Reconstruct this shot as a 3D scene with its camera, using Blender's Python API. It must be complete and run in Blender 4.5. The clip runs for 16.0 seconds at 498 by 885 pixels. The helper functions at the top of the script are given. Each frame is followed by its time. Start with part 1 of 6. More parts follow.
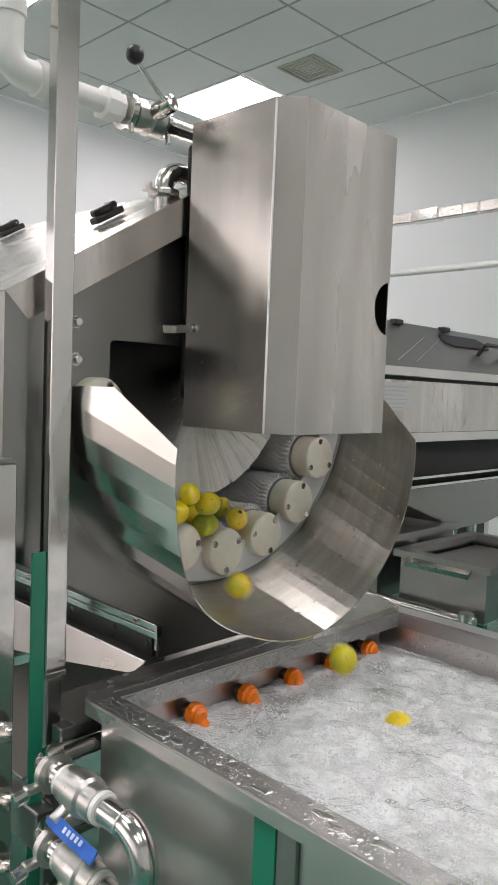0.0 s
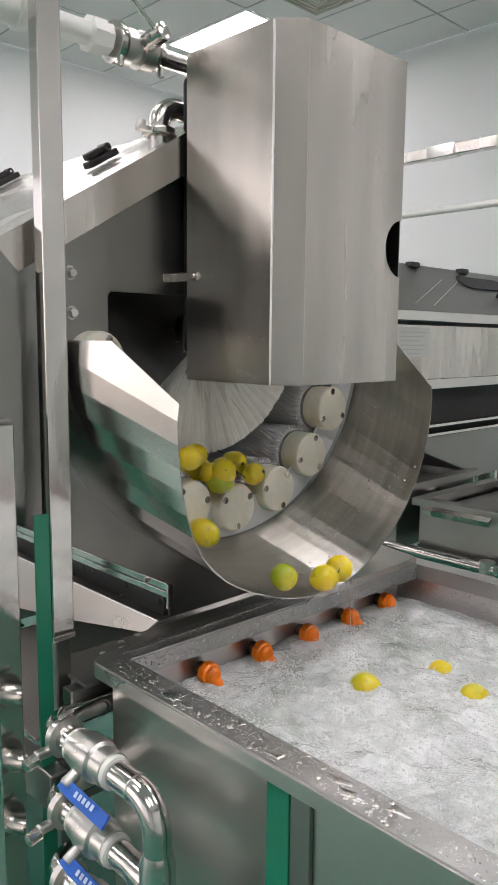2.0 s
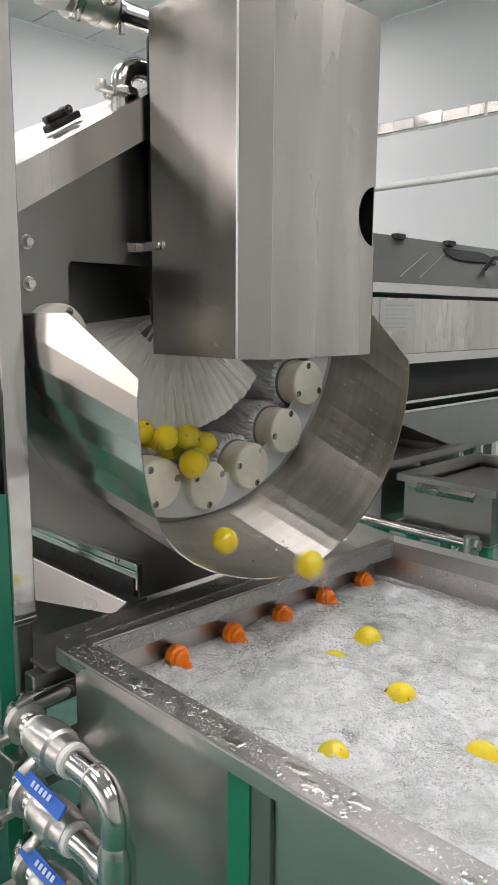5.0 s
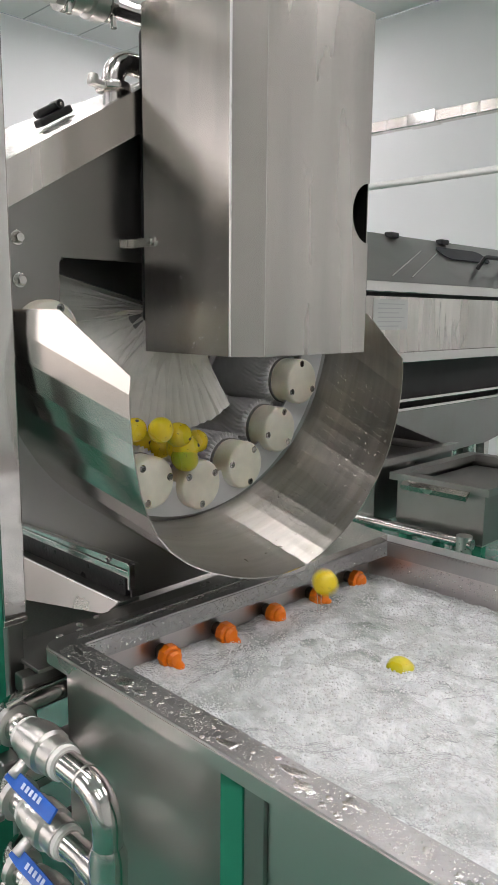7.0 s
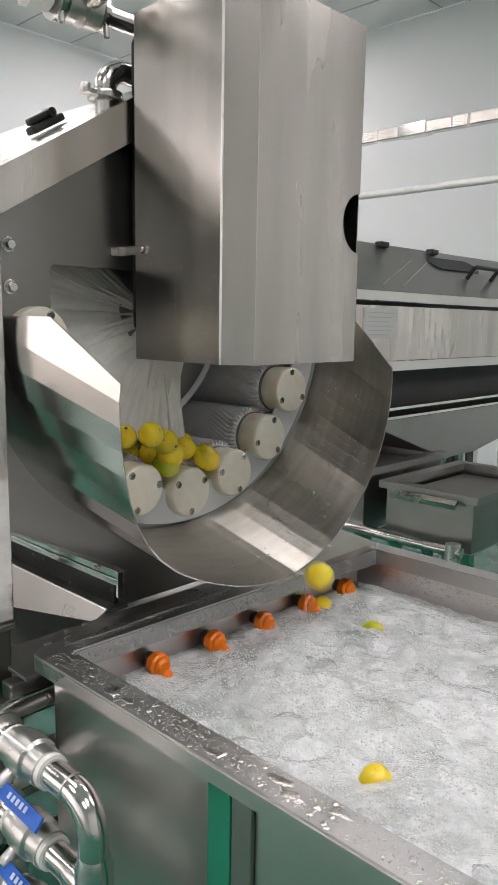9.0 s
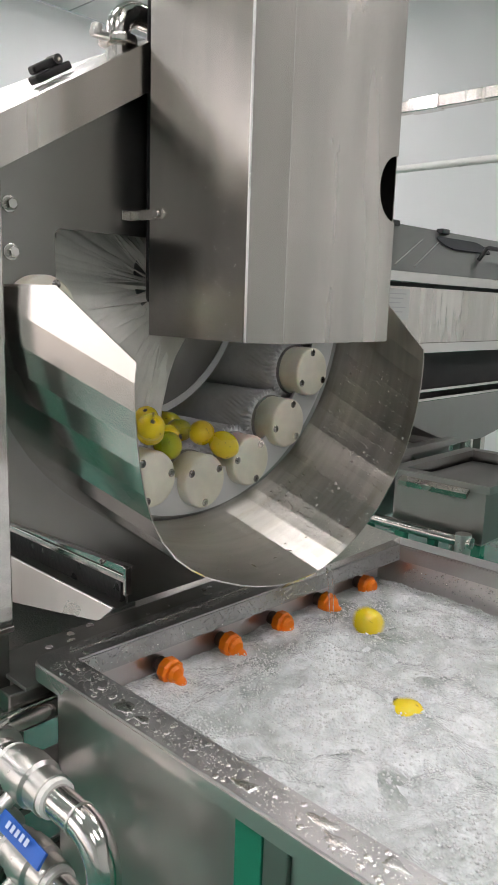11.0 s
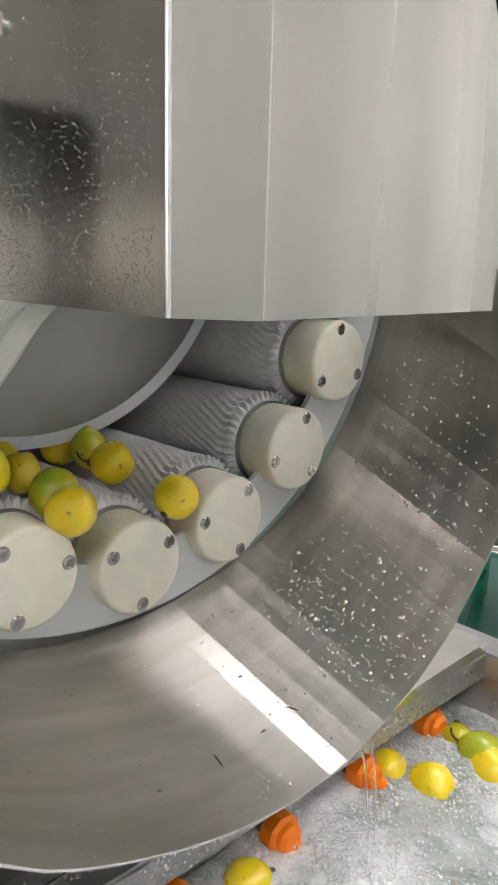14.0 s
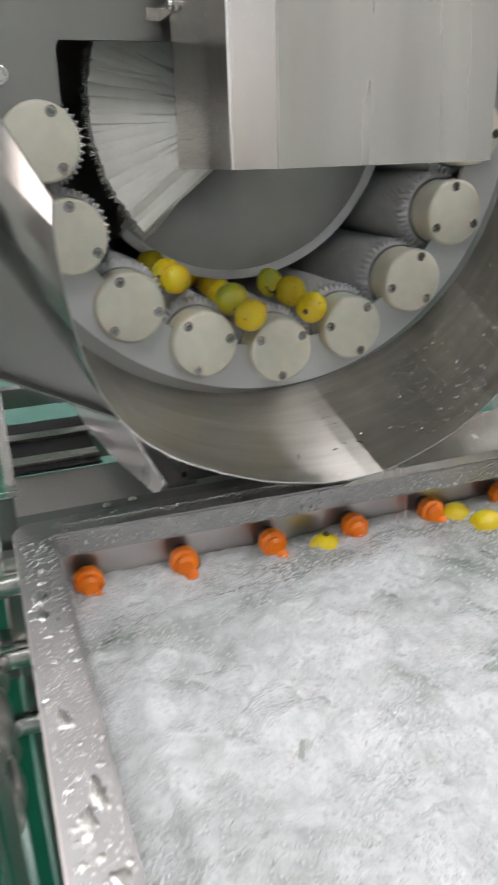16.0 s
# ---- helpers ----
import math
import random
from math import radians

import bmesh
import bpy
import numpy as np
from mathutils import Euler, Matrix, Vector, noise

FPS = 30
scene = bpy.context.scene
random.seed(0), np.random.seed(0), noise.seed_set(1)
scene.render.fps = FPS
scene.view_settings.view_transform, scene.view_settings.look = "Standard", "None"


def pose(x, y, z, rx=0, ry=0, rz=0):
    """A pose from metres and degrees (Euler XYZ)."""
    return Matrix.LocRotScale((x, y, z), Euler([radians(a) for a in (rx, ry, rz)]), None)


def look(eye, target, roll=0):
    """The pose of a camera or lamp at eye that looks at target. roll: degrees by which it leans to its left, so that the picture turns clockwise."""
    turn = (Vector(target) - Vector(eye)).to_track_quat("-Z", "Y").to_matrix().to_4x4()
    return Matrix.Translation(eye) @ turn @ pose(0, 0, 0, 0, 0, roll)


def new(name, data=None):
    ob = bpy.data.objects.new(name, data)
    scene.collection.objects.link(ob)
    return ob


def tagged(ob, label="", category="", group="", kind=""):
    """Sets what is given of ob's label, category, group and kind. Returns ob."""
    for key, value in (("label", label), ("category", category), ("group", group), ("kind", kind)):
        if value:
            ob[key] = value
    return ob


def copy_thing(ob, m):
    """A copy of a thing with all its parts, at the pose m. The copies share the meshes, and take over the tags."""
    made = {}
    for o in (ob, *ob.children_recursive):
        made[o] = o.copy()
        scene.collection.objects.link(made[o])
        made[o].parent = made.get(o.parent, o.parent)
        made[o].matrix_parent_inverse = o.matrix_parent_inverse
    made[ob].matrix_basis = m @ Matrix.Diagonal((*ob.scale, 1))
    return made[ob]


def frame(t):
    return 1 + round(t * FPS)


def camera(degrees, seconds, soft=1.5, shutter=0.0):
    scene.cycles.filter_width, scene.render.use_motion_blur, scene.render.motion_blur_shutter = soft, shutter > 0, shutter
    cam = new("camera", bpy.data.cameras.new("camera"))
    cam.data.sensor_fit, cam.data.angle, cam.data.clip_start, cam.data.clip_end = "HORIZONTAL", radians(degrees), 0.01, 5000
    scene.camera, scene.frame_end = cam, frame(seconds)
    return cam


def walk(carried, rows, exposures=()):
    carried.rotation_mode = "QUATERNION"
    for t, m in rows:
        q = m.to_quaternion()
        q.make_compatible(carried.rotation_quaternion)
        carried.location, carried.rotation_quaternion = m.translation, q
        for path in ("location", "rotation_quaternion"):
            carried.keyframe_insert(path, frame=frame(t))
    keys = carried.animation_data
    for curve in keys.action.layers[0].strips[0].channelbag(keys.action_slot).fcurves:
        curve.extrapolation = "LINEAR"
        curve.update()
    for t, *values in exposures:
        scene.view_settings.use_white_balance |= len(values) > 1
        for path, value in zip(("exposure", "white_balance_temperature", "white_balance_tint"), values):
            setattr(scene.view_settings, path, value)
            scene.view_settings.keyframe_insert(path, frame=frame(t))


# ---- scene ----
cam = camera(37.1, 16.0, shutter=0.5)
PATH = [
    (0, (-0.59, -0.899, 1.305), (0.837, 0.496, 1.161), 2.3),
    (0.5, (-0.568, -0.875, 1.303), (0.836, 0.539, 1.132), 1.8),
    (1, (-0.559, -0.867, 1.3), (0.849, 0.537, 1.08), 1.4),
    (1.5, (-0.547, -0.866, 1.304), (0.841, 0.545, 1.01), 2.0),
    (2, (-0.542, -0.877, 1.304), (0.841, 0.541, 1.028), 0.6),
    (2.5, (-0.538, -0.881, 1.305), (0.858, 0.525, 1.035), -0.4),
    (3, (-0.526, -0.884, 1.307), (0.876, 0.518, 1.047), 0.0),
    (3.5, (-0.513, -0.881, 1.304), (0.891, 0.518, 1.036), 0.1),
    (4, (-0.502, -0.875, 1.3), (0.889, 0.533, 1.005), 0.0),
    (4.5, (-0.493, -0.872, 1.3), (0.888, 0.534, 0.961), 0.1),
    (5, (-0.488, -0.874, 1.3), (0.904, 0.521, 0.959), 0.4),
    (7.5, (-0.482, -0.864, 1.297), (0.93, 0.512, 0.957), 0.7),
    (8, (-0.49, -0.862, 1.298), (0.931, 0.511, 0.988), 0.8),
    (8.5, (-0.489, -0.862, 1.299), (0.939, 0.502, 0.984), 1.0),
    (9, (-0.483, -0.869, 1.299), (0.943, 0.495, 0.975), 1.0),
    (11.5, (-0.397, -0.708, 1.284), (1.035, 0.635, 0.905), 2.0),
    (12, (-0.343, -0.645, 1.274), (1.087, 0.7, 0.892), 2.1),
    (12.5, (-0.271, -0.596, 1.245), (1.178, 0.718, 0.826), 1.3),
    (13, (-0.122, -0.527, 1.239), (1.269, 0.832, 0.772), -0.2),
    (13.5, (-0.029, -0.473, 1.248), (1.274, 0.965, 0.763), 0.5),
    (14, (0.014, -0.41, 1.264), (1.378, 0.976, 0.798), 1.6),
    (14.5, (0.018, -0.395, 1.261), (1.361, 1.016, 0.805), 3.0),
    (15, (-0.011, -0.555, 1.248), (1.109, 1.005, 0.69), 4.4),
    (15.5, (0.001, -0.733, 1.244), (0.901, 0.927, 0.587), 2.0),
    (16, (0.003, -0.83, 1.251), (0.628, 0.925, 0.524), -1.9),
]
walk(cam, [(t, look(eye, aim, roll)) for t, eye, aim, roll in PATH],
     exposures=[(0, 0.29, 6650, 19), (9, 0.29, 6650, 19), (11.5, 0.34, 6650, 18), (13, 0.57, 6700, 19), (14.4, 0.9, 6600, 19), (15.2, 0.72, 6500, 18), (16, 0.42, 6500, 17)])


# ---- world and light ----
world = bpy.data.worlds.new("room_air")
scene.world = world
world.use_nodes = True
sky = world.node_tree.nodes.new("ShaderNodeTexSky")
sky.sky_type, sky.sun_disc = "NISHITA", False
sky.air_density, sky.dust_density, sky.ozone_density = 1.0, 1.5, 1.0
sky.sun_elevation, sky.sun_rotation = radians(32), radians(304)
hazy = world.node_tree.nodes.new("ShaderNodeHueSaturation")
hazy.inputs["Saturation"].default_value = 0.3
world.node_tree.links.new(sky.outputs["Color"], hazy.inputs["Color"])
world.node_tree.links.new(hazy.outputs["Color"], world.node_tree.nodes["Background"].inputs[0])
world.node_tree.nodes["Background"].inputs[1].default_value = 0.12
scene.view_settings.exposure = 0.0
PANEL_STRENGTH = 15.0


# ---- materials ----
def material(name, base, rough=0.5, metal=0.0, mottling=0.12, scale=(6, 6, 6), bump=0.0, bump_scale=(60, 60, 60),
             rough_var=0.1, coat=0.0, subsurface=0.0, wave=0.0, stain=0.0, stain_colour=(0.3, 0.28, 0.22)):
    m = bpy.data.materials.new(name)
    m.use_nodes = True
    nt = m.node_tree
    b = nt.nodes["Principled BSDF"]
    b.inputs["Metallic"].default_value = metal
    b.inputs["Coat Weight"].default_value = coat
    b.inputs["Subsurface Weight"].default_value = subsurface
    b.inputs["Subsurface Scale"].default_value = 0.01
    co = nt.nodes.new("ShaderNodeTexCoord")

    def noisy(sc, detail=4.0):
        mp = nt.nodes.new("ShaderNodeMapping")
        mp.inputs["Scale"].default_value = sc
        nt.links.new(co.outputs["Object"], mp.inputs["Vector"])
        n = nt.nodes.new("ShaderNodeTexNoise")
        n.inputs["Scale"].default_value = 1.0
        n.inputs["Detail"].default_value = detail
        nt.links.new(mp.outputs["Vector"], n.inputs["Vector"])
        return n.outputs["Fac"]

    big = noisy(scale)
    mix = nt.nodes.new("ShaderNodeMix")
    mix.data_type = "RGBA"
    mix.inputs["A"].default_value = (*[c * (1 - mottling) for c in base], 1)
    mix.inputs["B"].default_value = (*[min(1, c * (1 + mottling)) for c in base], 1)
    nt.links.new(big, mix.inputs["Factor"])
    out = mix.outputs["Result"]
    if stain:
        s = noisy(tuple(c * 0.6 for c in scale), 6.0)
        ramp = nt.nodes.new("ShaderNodeMapRange")
        ramp.inputs["From Min"].default_value, ramp.inputs["From Max"].default_value = 0.52, 0.75
        ramp.inputs["To Max"].default_value = stain
        nt.links.new(s, ramp.inputs["Value"])
        mix2 = nt.nodes.new("ShaderNodeMix")
        mix2.data_type = "RGBA"
        mix2.inputs["B"].default_value = (*stain_colour, 1)
        nt.links.new(out, mix2.inputs["A"])
        nt.links.new(ramp.outputs["Result"], mix2.inputs["Factor"])
        out = mix2.outputs["Result"]
    nt.links.new(out, b.inputs["Base Color"])
    fine = noisy(bump_scale, 3.0)
    mr = nt.nodes.new("ShaderNodeMapRange")
    mr.inputs["To Min"].default_value = max(0.02, rough - rough_var)
    mr.inputs["To Max"].default_value = min(1, rough + rough_var)
    nt.links.new(big, mr.inputs["Value"])
    nt.links.new(mr.outputs["Result"], b.inputs["Roughness"])
    if bump:
        bp = nt.nodes.new("ShaderNodeBump")
        bp.inputs["Strength"].default_value = bump
        bp.inputs["Distance"].default_value = 0.001
        nt.links.new(fine, bp.inputs["Height"])
        nt.links.new(bp.outputs["Normal"], b.inputs["Normal"])
        if wave:
            wv = nt.nodes.new("ShaderNodeBump")
            wv.inputs["Strength"].default_value = wave
            wv.inputs["Distance"].default_value = 0.02
            nt.links.new(noisy((9, 9, 2.2), 1.0), wv.inputs["Height"])
            nt.links.new(wv.outputs["Normal"], bp.inputs["Normal"])
    return m


def two_tone(name, low, high, rough, lo=0.3, hi=0.7, coat=0.0, noise_scale=9.0):
    """A material whose colour changes from piece to piece, with blotches."""
    m = material(name, low, rough, mottling=0.1, bump=0.15, bump_scale=(500, 500, 500), coat=coat, subsurface=0.08)
    nt = m.node_tree
    b = nt.nodes["Principled BSDF"]
    info = nt.nodes.new("ShaderNodeObjectInfo")
    co = nt.nodes.new("ShaderNodeTexCoord")
    n = nt.nodes.new("ShaderNodeTexNoise")
    n.noise_dimensions = "4D"
    n.inputs["Scale"].default_value = noise_scale
    n.inputs["Detail"].default_value = 3
    w = nt.nodes.new("ShaderNodeMath")
    w.operation = "MULTIPLY"
    w.inputs[1].default_value = 40
    nt.links.new(info.outputs["Random"], w.inputs[0])
    nt.links.new(w.outputs[0], n.inputs["W"])
    nt.links.new(co.outputs["Object"], n.inputs["Vector"])
    add = nt.nodes.new("ShaderNodeMath")
    add.operation = "ADD"
    half = nt.nodes.new("ShaderNodeMath")
    half.operation = "MULTIPLY_ADD"
    half.inputs[1].default_value, half.inputs[2].default_value = 0.6, -0.32
    nt.links.new(info.outputs["Random"], half.inputs[0])
    nt.links.new(n.outputs["Fac"], add.inputs[0])
    nt.links.new(half.outputs[0], add.inputs[1])
    ramp = nt.nodes.new("ShaderNodeValToRGB")
    ramp.color_ramp.elements[0].position, ramp.color_ramp.elements[0].color = lo, (*low, 1)
    ramp.color_ramp.elements[1].position, ramp.color_ramp.elements[1].color = hi, (*high, 1)
    nt.links.new(add.outputs[0], ramp.inputs["Fac"])
    spots = nt.nodes.new("ShaderNodeTexNoise")
    spots.inputs["Scale"].default_value = 95
    spots.inputs["Detail"].default_value = 5
    nt.links.new(co.outputs["Object"], spots.inputs["Vector"])
    mr = nt.nodes.new("ShaderNodeMapRange")
    mr.inputs["From Min"].default_value, mr.inputs["From Max"].default_value = 0.645, 0.71
    mr.inputs["To Max"].default_value = 0.7
    nt.links.new(spots.outputs["Fac"], mr.inputs["Value"])
    mix = nt.nodes.new("ShaderNodeMix")
    mix.data_type = "RGBA"
    mix.inputs["B"].default_value = (0.16, 0.09, 0.015, 1)
    nt.links.new(ramp.outputs["Color"], mix.inputs["A"])
    nt.links.new(mr.outputs["Result"], mix.inputs["Factor"])
    nt.links.new(mix.outputs["Result"], b.inputs["Base Color"])
    return m


def glowing(name, colour, strength):
    m = material(name, (0.9, 0.9, 0.9), 0.5)
    b = m.node_tree.nodes["Principled BSDF"]
    b.inputs["Emission Color"].default_value = (*colour, 1)
    b.inputs["Emission Strength"].default_value = strength
    return m


def clear(name, colour=(1, 1, 1), rough=0.02, ior=1.33):
    m = material(name, colour, rough, rough_var=0.0, mottling=0.0)
    b = m.node_tree.nodes["Principled BSDF"]
    b.inputs["Transmission Weight"].default_value = 1.0
    b.inputs["IOR"].default_value = ior
    return m


STEEL = (0.60, 0.58, 0.55)
# strong upright mottling paints in bands of reflected room; stain adds brownish streaks
M_HOOD = material("satin_steel_sheet", (0.64, 0.605, 0.565), 0.26, 1, 0.45, (10, 10, 1.1), 0.04, (160, 160, 4), 0.08, wave=0.30, stain=0.5,
                  stain_colour=(0.46, 0.42, 0.36))
M_PLATE = material("dull_steel_plate", (0.31, 0.305, 0.29), 0.34, 1, 0.1, (5, 5, 5), 0.05, (12, 300, 300), 0.06, stain=0.25, stain_colour=(0.17, 0.15, 0.12))
M_CHUTE = material("wet_rolled_steel", (0.44, 0.425, 0.385), 0.32, 1, 0.28, (7, 55, 7), 0.12, (500, 8, 500), 0.07, stain=0.5,
                   stain_colour=(0.30, 0.265, 0.18))
chute_nodes = M_CHUTE.node_tree
grain_way = chute_nodes.nodes.new("ShaderNodeTangent")
grain_way.direction_type, grain_way.axis = "RADIAL", "Y"
chute_nodes.links.new(grain_way.outputs["Tangent"], chute_nodes.nodes["Principled BSDF"].inputs["Tangent"])
chute_nodes.nodes["Principled BSDF"].inputs["Anisotropic"].default_value = 0.9
chute_nodes.nodes["Principled BSDF"].inputs["Anisotropic Rotation"].default_value = 0.25
M_DRUM = material("dull_drum_steel", (0.50, 0.49, 0.46), 0.5, 1, 0.15, (9, 9, 9), 0.1, (200, 200, 200), 0.08, stain=0.4, stain_colour=(0.3, 0.27, 0.2))
M_BOLT = material("dull_bolt_steel", (0.40, 0.39, 0.37), 0.25, 1, 0.2, (90, 90, 90))
M_TANK = material("brushed_tank_steel", (0.65, 0.61, 0.595), 0.30, 1, 0.06, (4, 4, 4), 0.08, (700, 10, 700), 0.07, stain=0.12)
M_OUTER = material("dry_sheet_steel", (0.70, 0.68, 0.655), 0.19, 1, 0.06, (14, 3, 14), 0.03, (300, 8, 300), 0.04, stain=0.12)
M_RIM = material("wet_rim_steel", (0.46, 0.455, 0.45), 0.40, 1, 0.14, (22, 22, 22), 0.35, (220, 220, 220), 0.08)
M_POLISH = material("polished_steel", (0.68, 0.66, 0.63), 0.09, 1, 0.05, (5, 5, 3), 0.04, (200, 200, 8), 0.05)
# paler than the sheets: the highlight along bent edges is in the colour
M_EDGE = material("worn_bright_edge", (0.90, 0.89, 0.87), 0.3, 1, 0.05, (20, 20, 20))
M_PIPE = material("pipe_steel", (0.66, 0.64, 0.61), 0.16, 1, 0.06, (20, 20, 20), 0.05, (90, 90, 90), 0.06)
M_CAST = material("cast_steel", (0.60, 0.59, 0.56), 0.3, 1, 0.1, (30, 30, 30), 0.3, (400, 400, 400), 0.08)
# darker steel tone with shade put into its colour, mostly under the machines
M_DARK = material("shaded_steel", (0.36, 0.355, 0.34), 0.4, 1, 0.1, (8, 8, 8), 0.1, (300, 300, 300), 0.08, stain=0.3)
M_CAP = material("ivory_nylon", (0.72, 0.70, 0.59), 0.34, 0, 0.16, (34, 34, 34), 0.12, (200, 200, 200), 0.08, subsurface=0.1,
                 stain=0.55, stain_colour=(0.55, 0.46, 0.26))
M_TUFT = material("grey_nylon_tufts", (0.70, 0.70, 0.71), 0.7, 0, 0.16, (45, 45, 45), 0.9, (320, 320, 320), 0.05)
M_BRISTLE = material("white_nylon_bristle", (0.74, 0.73, 0.68), 0.5, 0, 0.12, (40, 40, 40), 0.5, (300, 300, 300), 0.05)
M_STRIP = material("pale_nylon_strip", (0.62, 0.63, 0.63), 0.45, 0, 0.06, (10, 10, 10))
M_FLIGHT = material("grey_flight_steel", (0.27, 0.268, 0.26), 0.42, 1, 0.3, (9, 9, 9), 0.15, (90, 90, 90), 0.08, stain=0.25)
M_BLACK = material("black_plastic", (0.012, 0.012, 0.013), 0.35, 0, 0.2, (30, 30, 30), 0.1, (300, 300, 300))
# flat black; also puts the shade of gaps and hollows into the colour
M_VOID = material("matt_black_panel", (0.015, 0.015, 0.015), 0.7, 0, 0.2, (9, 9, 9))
M_RUBBER = material("wet_black_rubber", (0.02, 0.02, 0.02), 0.3, 0, 0.3, (20, 20, 20), 0.8, (120, 120, 120))
M_BLUE = material("blue_vinyl", (0.015, 0.12, 0.50), 0.35, 0, 0.12, (30, 30, 30))
M_PRINT = material("pale_print", (0.55, 0.65, 0.8), 0.5)
M_PVC = material("white_pvc", (0.80, 0.80, 0.77), 0.3, 0, 0.04, (12, 12, 12), 0.05)
M_TAPE = material("white_thread_tape", (0.82, 0.81, 0.77), 0.6, 0, 0.08, (60, 60, 60), 0.6, (300, 300, 300))
M_ORANGE = material("orange_plastic", (0.95, 0.21, 0.004), 0.35, 0, 0.12, (40, 40, 40), 0.1, (300, 300, 300), subsurface=0.05)
M_FILM = material("green_film", (0.010, 0.22, 0.13), 0.3, 0, 0.15, (12, 12, 12), 0.15, (60, 60, 60))
M_FLOOR = material("green_epoxy", (0.018, 0.135, 0.092), 0.25, 0, 0.15, (2, 2, 2), 0.1, (50, 50, 50), 0.08)
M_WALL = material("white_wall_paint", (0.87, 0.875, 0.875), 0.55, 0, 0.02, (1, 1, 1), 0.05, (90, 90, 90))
# white wall dimmed to grey on unseen walls, to set reflections in the steel
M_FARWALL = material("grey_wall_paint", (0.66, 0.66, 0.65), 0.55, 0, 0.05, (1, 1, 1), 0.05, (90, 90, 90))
M_TILE = material("ceiling_tile", (0.80, 0.785, 0.775), 0.8, 0, 0.03, (2, 2, 2), 0.3, (120, 120, 120))
M_GRID = material("ceiling_grid", (0.42, 0.42, 0.42), 0.5, 0.0, 0.03)
M_VENT = material("beige_vent", (0.50, 0.46, 0.38), 0.5, 0, 0.06)
M_GLOW = glowing("light_panel_glow", (1.0, 1.0, 1.0), PANEL_STRENGTH)
M_FRUIT = two_tone("citrus_skin", (0.82, 0.62, 0.012), (0.33, 0.42, 0.015), 0.28, 0.56, 0.84, coat=0.3)
# dark brown of the orange nozzle mirrored in the steel wall
M_STUB = material("brown_rubber_stub", (0.10, 0.055, 0.04), 0.4, 0, 0.3, (60, 60, 60))
M_STEM = material("brown_stem", (0.06, 0.05, 0.02), 0.7, 0, 0.3, (90, 90, 90))
M_LABEL = material("pale_nameplate", (0.55, 0.55, 0.53), 0.4, 0.4, 0.03)
M_DROP = material("wet_bead", (0.68, 0.67, 0.65), 0.26, 1, 0.1, (90, 90, 90), rough_var=0.04)
M_WATER = clear("clear_water", (1, 1, 1), 0.02, 1.33)
M_CLEAR = clear("window_glass", (1, 1, 1), 0.0, 1.45)
M_TEAL = material("pale_green_glass", (0.16, 0.42, 0.36), 0.08, 0, 0.05, coat=0.5)
M_SMOKE = material("smoky_glass", (0.035, 0.036, 0.04), 0.45, 0, 0.05)
M_SMOKE.node_tree.nodes["Principled BSDF"].inputs["Specular IOR Level"].default_value = 0.1
M_MESH = material("perforated_steel", (0.62, 0.57, 0.55), 0.45, 1, 0.3, (250, 250, 250), 1.0, (260, 260, 260))


